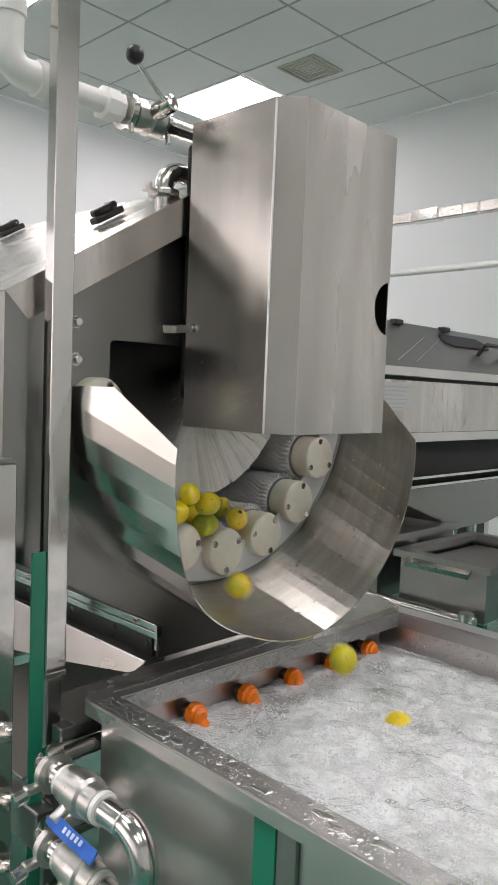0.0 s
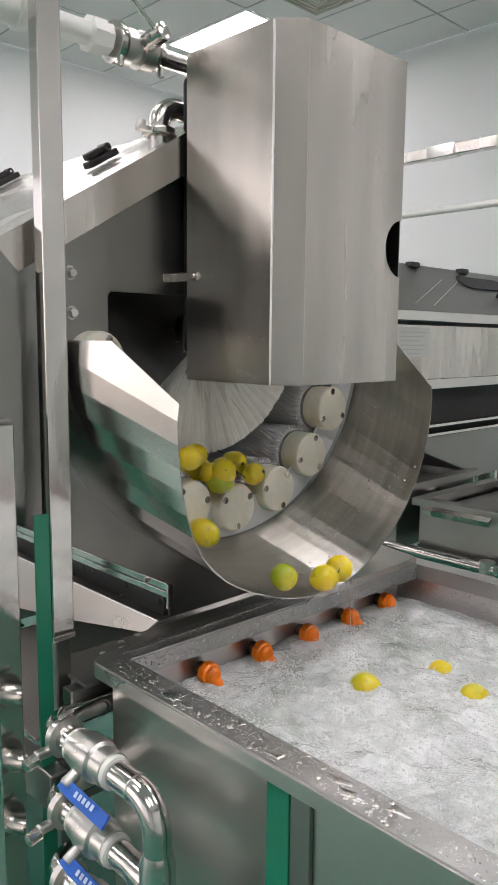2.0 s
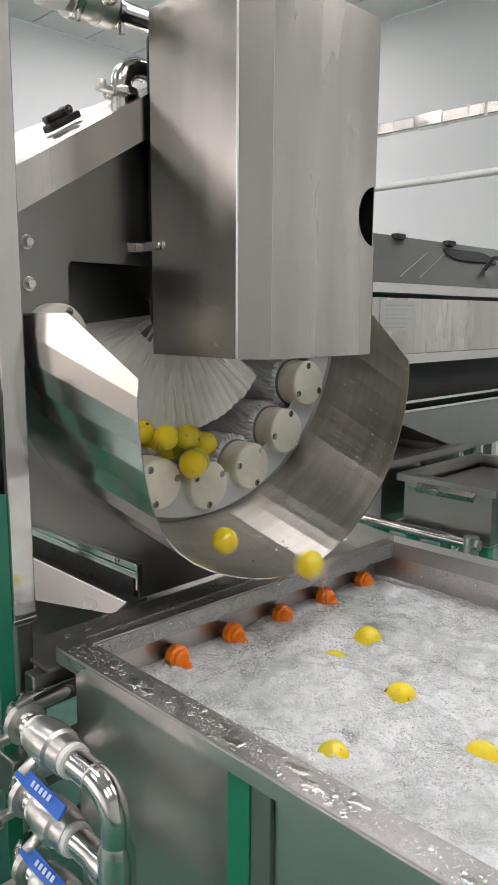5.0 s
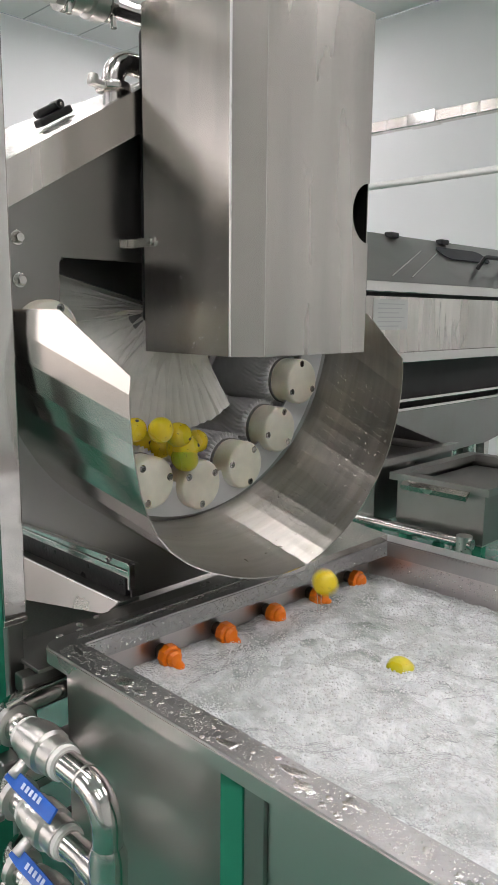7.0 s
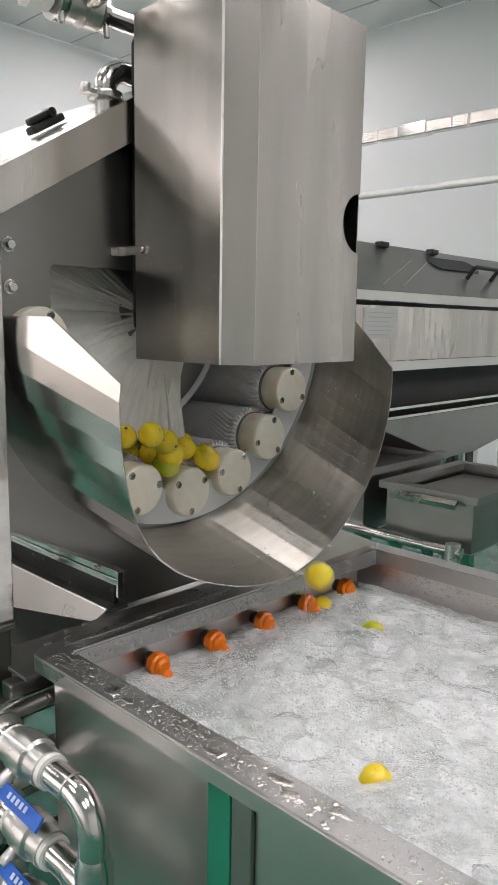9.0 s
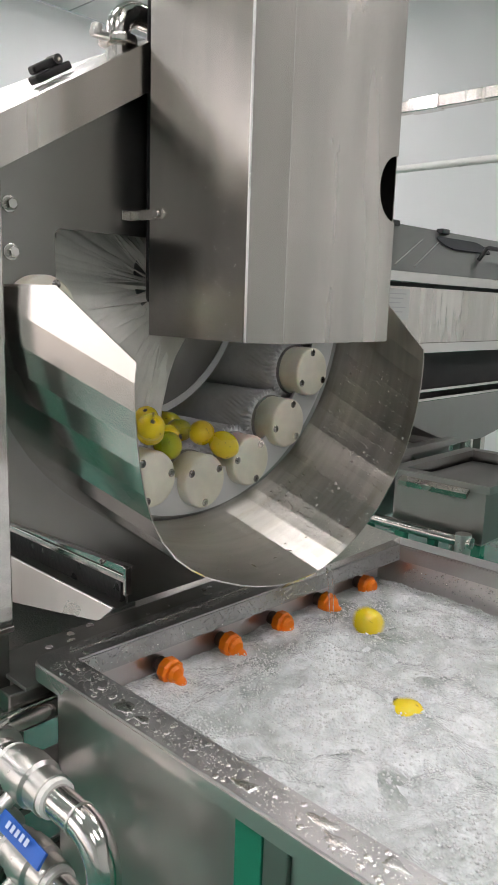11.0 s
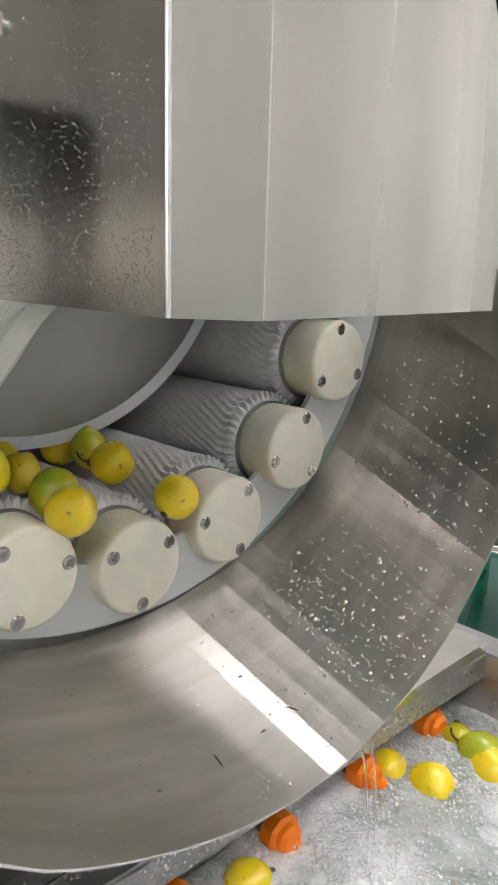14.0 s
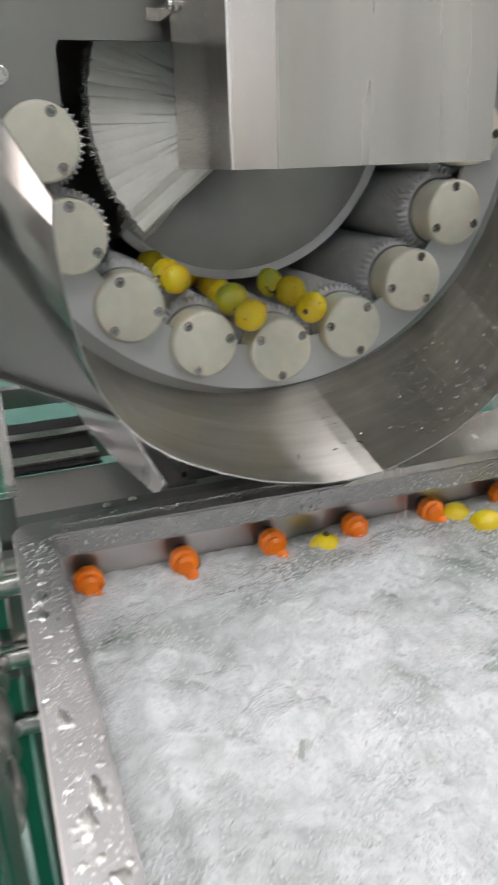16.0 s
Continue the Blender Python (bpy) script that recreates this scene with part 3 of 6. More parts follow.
def build_rollers():
    """One brush roller with its cap and bolts about its own axis, then eight more round the drum."""
    bm = bmesh.new()
    seg, rows, y0, y1 = 240, 96, 0.157, 1.25
    rings = []
    for j in range(rows + 1):
        u = j / rows
        y = y0 + (y1 - y0) * u * u
        ring = []
        for k in range(seg):
            a = 2 * math.pi * k / seg
            d = y - y0
            pleat = math.cos(40 * a + 0.5 * math.sin(3 * a)) * max(0.0, 1 - d / 0.022) ** 0.6
            tuft = math.cos(40 * a + 300 * d) * (0.8 + 0.6 * noise.noise((a * 4, y * 30, 9))) * min(1, d / 0.01) * math.exp(-d / 0.22)
            r = 0.0540 + 0.0036 * pleat + 0.0017 * tuft + 0.0012 * noise.noise((a * 2, y * 12, 3))
            if d < 0.003:
                r -= 0.004 * (1 - d / 0.003)
            ring.append(bm.verts.new((r * math.sin(a), y, -r * math.cos(a))))
        rings.append(ring)
    for a, b in zip(rings, rings[1:]):
        for k in range(seg):
            bm.faces.new((a[k], a[(k + 1) % seg], b[(k + 1) % seg], b[k]))
    bm.faces.new(rings[0])
    bm.faces.new(rings[-1][::-1])
    base = part("brush_roller", bm, M_TUFT, washer, "grey nylon brush roller", smooth=True)
    cap = tube([(0, 0.106, 0), (0, 0.1065, 0), (0, 0.108, 0), (0, 0.111, 0), (0, 0.150, 0), (0, 0.153, 0), (0, 0.156, 0)],
               [0.0405, 0.0425, 0.0440, 0.0452, 0.0452, 0.0445, 0.042], 40)
    part("end_cap", cap, M_CAP, base, "ivory plastic end cap", smooth=True)
    neck = disc((0, 0.1505, 0), (0, 1, 0), 0.0470, 0.006, 0.0005, 40)
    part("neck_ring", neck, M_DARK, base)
    for d in (30, 150, 270):
        c = Vector((0.0358 * math.cos(radians(d)), 0.106, 0.0358 * math.sin(radians(d))))
        b = tube([c + Vector((0, 0.004, 0)), c - Vector((0, 0.0003, 0)), c - Vector((0, 0.0012, 0)), c - Vector((0, 0.0012, 0)), c + Vector((0, 0.004, 0))],
                 [0.0066, 0.0066, 0.0056, 0.0034, 0.0029], 18)
        part("cap_bolt", b, M_BOLT, base, "steel socket bolt", smooth=True)
    for k in (-4, -3, -2, -1, 1, 2, 3, 4):
        a = radians(k * STEP)
        ring = {3: 0.305, 4: 0.294}.get(abs(k), RING)
        m = pose(AX + ring * math.sin(a), random.uniform(-0.001, 0.001), AZ - ring * math.cos(a), 0, -k * STEP, 0)
        copy_thing(base, m)
    base.matrix_basis = pose(AX, 0, AZ - RING)


build_rollers()


def build_rotor():
    """The slow screw brush: a steel flight with a pale rim and half a turn of bristles, about its own axis."""
    def lift(a):
        return 0.30 - 0.0005 * (a - 160)

    def at(r, a, dy=0.0):
        t = radians(a)
        return (r * math.sin(t), lift(a) + dy, -r * math.cos(t))

    grid = [[at(r, a) for r in (0.03, 0.09, 0.15, 0.20, 0.226)] for a in range(114, 335, 5)]
    rotor = part("screw_brush", sheet(grid, 0.004), M_FLIGHT, washer, "grey steel screw with a fan of white bristles", smooth=True)
    hub = [[at(r, a, 0.03) for r in (0.03, 0.07)] for a in range(320, 476, 5)]
    part("brush_backing", sheet(hub, 0.006), M_FLIGHT, rotor, smooth=True)
    part("shaft", tube([(0, 0.10, 0), (0, 1.29, 0)], 0.045, 32), M_FLIGHT, rotor, smooth=True)
    rim = [[at(r, a, dy) for r, dy in ((0.222, -0.006), (0.236, -0.006), (0.236, 0.012), (0.222, 0.012), (0.222, -0.006))] for a in range(116, 332, 4)]
    part("rim_strip", sheet(rim, 0.001), M_STRIP, rotor, "pale nylon strip along the rim", smooth=True)
    fan = []
    for i in range(0, 357):
        a = 297 + i * 0.5
        w = noise.noise((a * 0.12, 1.0, 0)) + 0.6 * noise.noise((a * 0.45, 5.0, 0))
        row = []
        for r in (0.04, 0.08, 0.11, 0.14, 0.175, 0.222 + 0.003 * noise.noise((a * 0.8, 0, 0))):
            fold = (r - 0.04) / 0.18
            crease = 0.010 * max(0.0, noise.noise((a * 0.55, 8.0, 0))) * max(0.0, 1 - fold) ** 0.6
            row.append(at(r, a + 1.2 * w * fold, 0.042 + crease - 0.006 * fold * (0.5 + w)))
        fan.append(row)
    part("bristle_mat", sheet(fan, 0.014), M_BRISTLE, rotor, smooth=True)
    bm = bmesh.new()
    for i in range(3000):
        a = random.uniform(297, 475)
        if random.random() < 0.08:
            a = random.choice((298, 474)) + random.uniform(-2, 2)
        w = noise.noise((a * 0.12, 1.0, 0)) + 0.6 * noise.noise((a * 0.45, 5.0, 0))
        r0, r1 = random.uniform(0.05, 0.10), random.uniform(0.212, 0.228)
        lean, dy = random.gauss(0, 0.9), random.uniform(-0.004, 0.018) - 0.008 * w
        p, q = Vector(at(r0, a, dy + 0.046)), Vector(at(r1, a + lean + w, dy + 0.04))
        d = (q - p).normalized()
        s = d.orthogonal().normalized()
        u = d.cross(s)
        vs = [bm.verts.new(p + 0.0011 * (math.cos(t) * s + math.sin(t) * u)) for t in (0, 2.09, 4.19)]
        ws = [bm.verts.new(q + 0.0005 * (math.cos(t) * s + math.sin(t) * u)) for t in (0, 2.09, 4.19)]
        for k in range(3):
            bm.faces.new((vs[k], vs[(k + 1) % 3], ws[(k + 1) % 3], ws[k]))
        bm.faces.new(ws)
    part("bristle_tuft", bm, M_BRISTLE, rotor, "white nylon bristles", kind="stuff")
    return rotor


rotor = build_rotor()


def chute_at(a, y):
    """A point of the discharge chute; a is the angle from the bottom, y the depth."""
    u = (y + 0.105) / 0.2305
    r, cz = 0.307 + (0.074 - 0.005 * math.tanh(a / 25) - 0.015 * math.exp(-((a - 2) / 34) ** 2)) * u, 1.194 + 0.104 * u
    r += 0.0007 * math.sin(2.6 * a) if 6 < a < 88 else 0.0
    # the sheet sags outwards between the bottom and its left flank
    r += (0.004 + 0.021 * math.exp(-((a + 52) / 20) ** 2)) * (1 - u) * max(0.0, min(1.0, (20 - a) / 12))
    top = min(1.2995, 1.217 + (y + 0.105) * 0.78)
    t = radians(max(-90, min(90, a)))
    x, z = AX + r * math.sin(t), cz - r * math.cos(t)
    if abs(a) > 90:
        z = max(cz, cz + (abs(a) - 90) / 10 * (top - cz))
        x -= math.copysign(0.002 * (abs(a) - 90) / 10, a)
    return Vector((x, y, min(z, top)))


def build_chute():
    angles = [-100, -90, -84, -78, -72, -66, -60, -54, -48, -42] + list(range(-38, 1, 3)) + [4, 8, 12, 17, 22, 27.5, 33, 39, 45, 51, 57, 63, 70, 76, 83, 90, 100]
    depth = [-0.105, -0.095, -0.06, -0.01, 0.001, 0.06, 0.095, 0.1255]
    bm = sheet([[chute_at(a, y) for a in angles] for y in depth], -0.002)
    ch = part("discharge_chute", bm, M_CHUTE, washer, "wet faceted steel chute below the rollers")
    ch.data.materials.append(M_OUTER)
    ch.data.polygons.foreach_set("use_smooth", [True] * len(ch.data.polygons))
    ch.data.set_sharp_from_angle(angle=radians(30))
    for e in ch.data.edges:
        p, q = (ch.data.vertices[k].co for k in e.vertices)
        turn = math.degrees(math.atan2(p.x - AX, 1.23 - p.z))
        if abs(p.y - q.y) > 0.8 * (p - q).length and not -40 < turn < 3:
            e.use_edge_sharp = True
    for f in ch.data.polygons:
        c = f.center
        if (c.x - AX) * f.normal.x + (c.z - 1.23) * f.normal.z > 0:
            f.material_index = 1
    places, sizes, ups = [], [], []
    for i in range(2600):
        a = random.choice((random.uniform(20, 80), random.uniform(20, 60), random.uniform(-40, 60)))
        y = random.uniform(-0.10, 0.09)
        p = chute_at(a, y)
        n = Vector((-math.sin(radians(a)), 0.1, math.cos(radians(a))))
        places.append(p + n * 0.00005)
        sizes.append(random.uniform(0.0004, 0.0010) if random.random() < 0.96 else random.uniform(0.0014, 0.0024))
        ups.append(n)
    part("chute_water", droplets(places, sizes, ups), M_DROP, ch, "clear water droplets", smooth=True, kind="stuff")
    bm = bmesh.new()
    for i in range(3):
        p = chute_at(random.gauss(2, 9), random.uniform(-0.085, -0.02)) + Vector((0, 0, 0.002))
        d = Vector((random.uniform(-1, 1), random.uniform(-1, 1), 0)).normalized() * random.uniform(0.003, 0.008)
        tube([p - d, p + Vector((0, 0, 0.0005)), p + d], [0.0004, 0.0009, 0.0004], 6, bm)
    part("peel_litter", bm, M_STEM, ch, "small wet scraps of peel", kind="stuff")


build_chute()


def build_hood():
    x0, x1, yf, yc, xc, yb, z0, z1 = 0.255, 0.527, -0.139, -0.103, 0.288, 0.088, 1.236, 1.748
    th = 0.002
    nz0, nz1, nd = 1.409, 1.501, 0.042
    line = [(x0, yb), (x0, yc), (xc, yf)]
    bm = sheet([[(x, y, z0), (x, y, z1)] for x, y in line], th)
    # front sheet with the half-round cut at its outer edge
    arc = [(x1 - nd * math.sin(math.pi * k / 14), (nz0 + nz1) / 2 + (nz1 - nz0) / 2 * math.cos(math.pi * k / 14)) for k in range(15)]
    front = [(xc, z0), (xc, z1), (x1, z1)] + arc + [(x1, z0)]
    f = pierced(front, [], yf, yf + th)
    for o in (f,):
        vm = {v: bm.verts.new(v.co) for v in o.verts}
        for fc in o.faces:
            bm.faces.new([vm[v] for v in fc.verts])
        o.free()
    side = [(yf + th, z0), (yf + th, z1), (yb, z1), (yb, z0)]
    s = pierced(side, [], x1 - th, x1)
    vm = {v: bm.verts.new((v.co.y, v.co.x, v.co.z)) for v in s.verts}
    for fc in s.faces:
        bm.faces.new([vm[v] for v in fc.verts])
    s.free()
    top = slab([(x0, yb), (x0, yc), (xc, yf), (x1, yf), (x1, yb)], [], z1, z1 + th)
    vm = {v: bm.verts.new(v.co) for v in top.verts}
    for fc in top.faces:
        bm.faces.new([vm[v] for v in fc.verts])
    top.free()
    hood = part("motor_cover", bm, M_HOOD, washer, "tall folded satin steel motor cover")
    # rolled edges of the two folds, the first paler to paint its light line
    part("fold_edge", tube([(x0 + 0.0008, yc, z0), (x0 + 0.0008, yc, z1)], 0.0030, 10), M_EDGE, hood, smooth=True)
    part("fold_edge", tube([(xc, yf + 0.0014, z0), (xc, yf + 0.0014, z1)], 0.0020, 10), M_POLISH, hood, smooth=True)
    part("bracket", box((0.2515, 0.060, 1.397), (0.2542, 0.1325, 1.411), 0.0006), M_HOOD, hood)
    part("bracket_foot", box((0.236, 0.1290, 1.397), (0.2512, 0.1325, 1.411), 0.0006), M_HOOD, hood)
    part("cover_bolt", disc((0.2515, 0.068, 1.404), (-1, 0, 0), 0.0065, 0.007, 0.003, 18), M_POLISH, hood, "domed steel bolt", smooth=True)
    # added black filler, so the open back of the cover looks dark inside
    part("motor_block", box((0.275, -0.09, 1.28), (0.50, 0.130, 1.73), 0.01), M_VOID, hood, "black block standing for the dark inside of the cover")
    part("bottom_pan", slab([(x0 + 0.003, 0.06), (x0 + 0.003, yc), (xc + 0.001, yf + 0.003), (x1 - 0.003, yf + 0.003), (x1 - 0.003, 0.06)], [], z0 + 0.012, z0 + 0.014), M_HOOD, hood)
    # beads of water on the lower part of the side sheet
    pl, sz, up = [], [], []
    for i in range(2600):
        z = z0 + 0.004 + abs(random.gauss(0, 0.07))
        y = random.uniform(yc + 0.01, 0.10)
        pl.append((x0 - 0.0024, y, z))
        sz.append(random.uniform(0.00025, 0.0006))
        up.append((-1, 0, 0.05))
    part("cover_water", droplets(pl, sz, up, seg=6), M_DROP, hood, kind="stuff", smooth=True)


build_hood()


def build_lid_clamp(x, y):
    """A black draw latch on the sloping lid."""
    z = 1.431 + (x + 0.075) * 0.602
    c = thing("lid_latch", (x, y, z + 0.002), "black plastic draw latch on sloping steel lid", "latch", "lid latches")
    part("base", box((x - 0.034, y - 0.013, z + 0.001), (x + 0.034, y + 0.013, z + 0.013), 0.003), M_BLACK, c)
    part("lever", box((x - 0.030, y - 0.009, z + 0.0135), (x + 0.020, y + 0.009, z + 0.026), 0.004), M_BLACK, c)
    part("pivot", tube([(x + 0.016, y - 0.012, z + 0.02), (x + 0.016, y + 0.012, z + 0.02)], 0.0075, 14), M_BLACK, c, smooth=True)
    part("pin", tube([(x + 0.016, y - 0.0135, z + 0.02), (x + 0.016, y + 0.0135, z + 0.02)], 0.0026, 10), M_PIPE, c)
    c.rotation_euler = (0, -radians(31), 0)


build_lid_clamp(0.222, 0.285)
build_lid_clamp(0.300, 0.80)


def build_top_pipes():
    e = thing("spray_inlet", (0.246, 0.153, 1.62), "polished steel clamp elbow feeding the washer lid", "pipe elbow")
    part("flange", disc((0.246, 0.153, 1.634), (0, 0, 1), 0.028, 0.014, 0.004), M_PIPE, e, smooth=True)
    part("stub", tube([(0.246, 0.153, 1.59), (0.246, 0.153, 1.635)], 0.016, 24), M_PIPE, e, smooth=True)
    bend = [(0.246, 0.153, 1.640)] + elbow((0.246, 0.153, 1.684), (0, 0, 1), (1, 0, 0), 0.036) + [(0.36, 0.153, 1.684)]
    part("bend", tube(bend, 0.0175, 24), M_PIPE, e, smooth=True)
    part("wing_nut", disc((0.205, 0.145, 1.636), (0, 0, 1), 0.008, 0.016, 0.003, 14), M_CAST, e, smooth=True)
    part("clamp_arm", box((0.196, 0.139, 1.634), (0.226, 0.151, 1.645), 0.003), M_CAST, e)
    v = thing("butterfly_valve", (0.20, 0.144, 1.755), "steel butterfly valve with black ball handle on supply pipe", "valve")
    y, z = 0.144, 1.755
    part("pipe", tube([(0.225, y, z), (0.34, y, z)], 0.0155, 24), M_PIPE, v, smooth=True)
    part("body", tube([(0.163, y, z), (0.165, y, z), (0.182, y, z), (0.184, y, z), (0.184, y, z), (0.196, y, z), (0.198, y, z), (0.198, y, z), (0.222, y, z), (0.226, y, z)],
                      [0.022, 0.029, 0.029, 0.024, 0.021, 0.021, 0.024, 0.029, 0.029, 0.022], 28), M_CAST, v, smooth=True)
    part("clamp", tube([(0.148, y, z), (0.150, y, z), (0.160, y, z), (0.163, y, z)], [0.02, 0.031, 0.031, 0.02], 28), M_PIPE, v, smooth=True)
    part("clamp", tube([(0.226, y, z), (0.228, y, z), (0.237, y, z), (0.240, y, z)], [0.017, 0.025, 0.025, 0.017], 28), M_PIPE, v, smooth=True)
    for x in (0.155, 0.232):
        part("clamp_bolt", disc((x, y - 0.016, z - 0.038), (0, 0, 1), 0.005, 0.016, 0.001, 8), M_PIPE, v)
    part("stem_hub", disc((0.201, y - 0.018, z + 0.004), (0.1, -1, 0.25), 0.0145, 0.044, 0.003, 24), M_PIPE, v, smooth=True)
    part("handle", tube([(0.198, y - 0.050, z + 0.012), (0.133, 0.091, 1.815)], [0.0042, 0.0036], 12), M_PIPE, v, smooth=True)
    bm = bmesh.new()
    bmesh.ops.create_uvsphere(bm, u_segments=20, v_segments=14, radius=0.0145)
    bmesh.ops.translate(bm, verts=bm.verts, vec=(0.131, 0.091, 1.822))
    part("knob", bm, M_BLACK, v, "glossy black ball knob", smooth=True)
    p = thing("supply_pipe", (-0.05, 0.144, 1.75), "white plastic water pipe with screwed fittings", "pipe")
    part("pipe", tube([(-0.012, y, z), (0.125, y, z)], 0.0175, 24), M_PVC, p, smooth=True)
    part("coupling", tube([(0.105, y, z), (0.107, y, z), (0.130, y, z), (0.132, y, z), (0.142, y, z), (0.144, y, z)], [0.019, 0.027, 0.027, 0.024, 0.024, 0.018], 8), M_PVC, p, "ribbed screw coupling")
    part("elbow_fitting", tube([(-0.055, y, 1.83), (-0.055, y, 1.828)] + elbow((-0.055, y, z), (0, 0, -1), (1, 0, 0), 0.03) + [(-0.008, y, z)], 0.0225, 24), M_PVC, p, smooth=True)
    part("collar", tube([(-0.012, y, z), (-0.010, y, z), (0.004, y, z), (0.006, y, z)], [0.02, 0.027, 0.027, 0.02], 28), M_PVC, p, smooth=True)
    part("riser", tube([(-0.055, y, 1.82), (-0.055, y, 4.04)], 0.0185, 24), M_PVC, p, smooth=True)
    part("socket", tube([(-0.055, y, 1.826), (-0.055, y, 1.828), (-0.055, y, 1.862), (-0.055, y, 1.864)], [0.02, 0.026, 0.026, 0.02], 28), M_PVC, p, smooth=True)


build_top_pipes()


def build_poles():
    p = thing("steel_post", (0.0, 0.085, 0), "square polished steel post with green film along its edge", "post")
    part("tube", box((-0.024, 0.058, 0.86), (0.011, 0.082, 3.2), 0.002), M_POLISH, p)
    part("foot_tube", box((-0.018, 0.061, 0.0), (0.006, 0.079, 0.875), 0.002), M_PLATE, p)
    part("collar", box((-0.025, 0.057, 0.862), (0.012, 0.083, 0.870), 0.001), M_PIPE, p)
    part("film_strip", box((-0.0475, 0.060, 0.0), (-0.0245, 0.064, 1.055), 0.001), M_FILM, p, "green protective film strip")
    q = thing("steel_upright", (-0.085, 0.08, 0), "square steel upright of the machine frame", "post")
    part("tube", box((-0.110, 0.060, 0.0), (-0.073, 0.098, 1.187), 0.002), M_POLISH, q)
    part("end_plug", box((-0.108, 0.062, 1.1875), (-0.075, 0.096, 1.193), 0.001), M_PLATE, q)


build_poles()


def build_base():
    b = thing("washer_base", (0.39, 0.9, 0), "dark steel base frame with sloping catch tray under washer", "machine base")
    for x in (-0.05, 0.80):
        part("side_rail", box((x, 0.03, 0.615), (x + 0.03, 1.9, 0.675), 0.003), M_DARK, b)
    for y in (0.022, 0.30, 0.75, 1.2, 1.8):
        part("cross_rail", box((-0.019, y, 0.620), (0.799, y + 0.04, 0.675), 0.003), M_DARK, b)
    part("splash_bar", box((-0.019, 0.020, 0.772), (0.799, 0.046, 0.798), 0.003), M_PLATE, b, "wet grey steel bar")
    for x in (-0.019, 0.779):
        part("bar_post", box((x, 0.022, 0.676), (x + 0.02, 0.044, 0.7715)), M_PLATE, b)
    part("slot_panel", box((-0.018, 0.561, 0.682), (0.185, 0.86, 0.688)), M_VOID, b, "black slotted panel")
    for y in (0.582, 0.722):
        part("slot_bar", box((0.0, y, 0.6885), (0.184, y + 0.034, 0.700), 0.002), M_HOOD, b)
    for x in (-0.05, 0.80):
        for y in (0.70, 1.85):
            part("leg", box((x, y, 0.0), (x + 0.03, y + 0.03, 0.614), 0.003), M_POLISH, b)
            part("hull_strut", box((x, y, 0.676), (x + 0.03, y + 0.03, 1.03), 0.003), M_POLISH, b)
    # lengthwise edge rails under the hull, the rubber seal and the pale tray side below
    for s in (1, -1):
        def mx(x):
            return x if s == 1 else 2 * AX - x

        def long_bar(name, x0, x1, z0, z1, mat, y0=0.126, label=""):
            xa, xb = sorted((mx(x0), mx(x1)))
            part(name, box((xa, y0, z0), (xb, 1.9, z1), 0.0008), mat, b, label)
        long_bar("bolted_rail", 0.238, 0.246, 0.8615, 0.8745, M_POLISH, label="bolted steel edge rail")
        long_bar("lower_rail", 0.236, 0.244, 0.849, 0.8605, M_POLISH)
        long_bar("rubber_seal", 0.243, 0.256, 0.810, 0.8485, M_RUBBER, 0.142, "wet black rubber seal")
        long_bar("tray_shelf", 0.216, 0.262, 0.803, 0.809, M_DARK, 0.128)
        xa, xb = sorted((mx(0.235), mx(0.247)))
        part("rail_end", box((xa, 0.119, 0.829), (xb, 0.1255, 0.8745), 0.001), M_POLISH, b)
        side = [[(mx(0.214), 0.122, 0.812), (mx(0.214), 0.40, 0.814), (mx(0.214), 0.75, 0.817), (mx(0.214), 1.9, 0.82)],
                [(mx(0.208), 0.150, 0.786), (mx(0.198), 0.40, 0.742), (mx(0.190), 0.75, 0.690), (mx(0.185), 1.9, 0.62)]]
        part("tray_side", sheet(side, 0.003), M_TANK, b, "pale steel side of the catch tray")
        part("tray_edge", tube([(mx(0.214), 0.122, 0.8135), (mx(0.214), 1.9, 0.8215)], 0.0022, 8), M_EDGE, b, smooth=True)
        for k in range(4):
            part("rail_bolt", bolt_head((mx(0.238), 0.185 + 0.40 * k, 0.868), (-s, 0, 0), 0.0042, 0.006), M_PIPE, b)
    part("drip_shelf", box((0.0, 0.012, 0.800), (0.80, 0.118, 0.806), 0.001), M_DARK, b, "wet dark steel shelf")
    bm = bmesh.new()
    for i in range(60):
        p = Vector((random.uniform(0.08, 0.75), random.uniform(0.02, 0.11), 0.8065))
        droplets([p], [random.uniform(0.0015, 0.006)], [(0, 0, 1)], bm)
    part("shelf_water", bm, M_DROP, b, smooth=True, kind="stuff")
    part("mesh_screen", box((-0.018, 0.13, 0.676), (0.78, 0.56, 0.680)), M_MESH, b, "perforated steel screen")


build_base()

# ---- wash tank ----
RIM_Z, WATER_Z = 0.850, 0.768
TANK_FRONT = -1.25


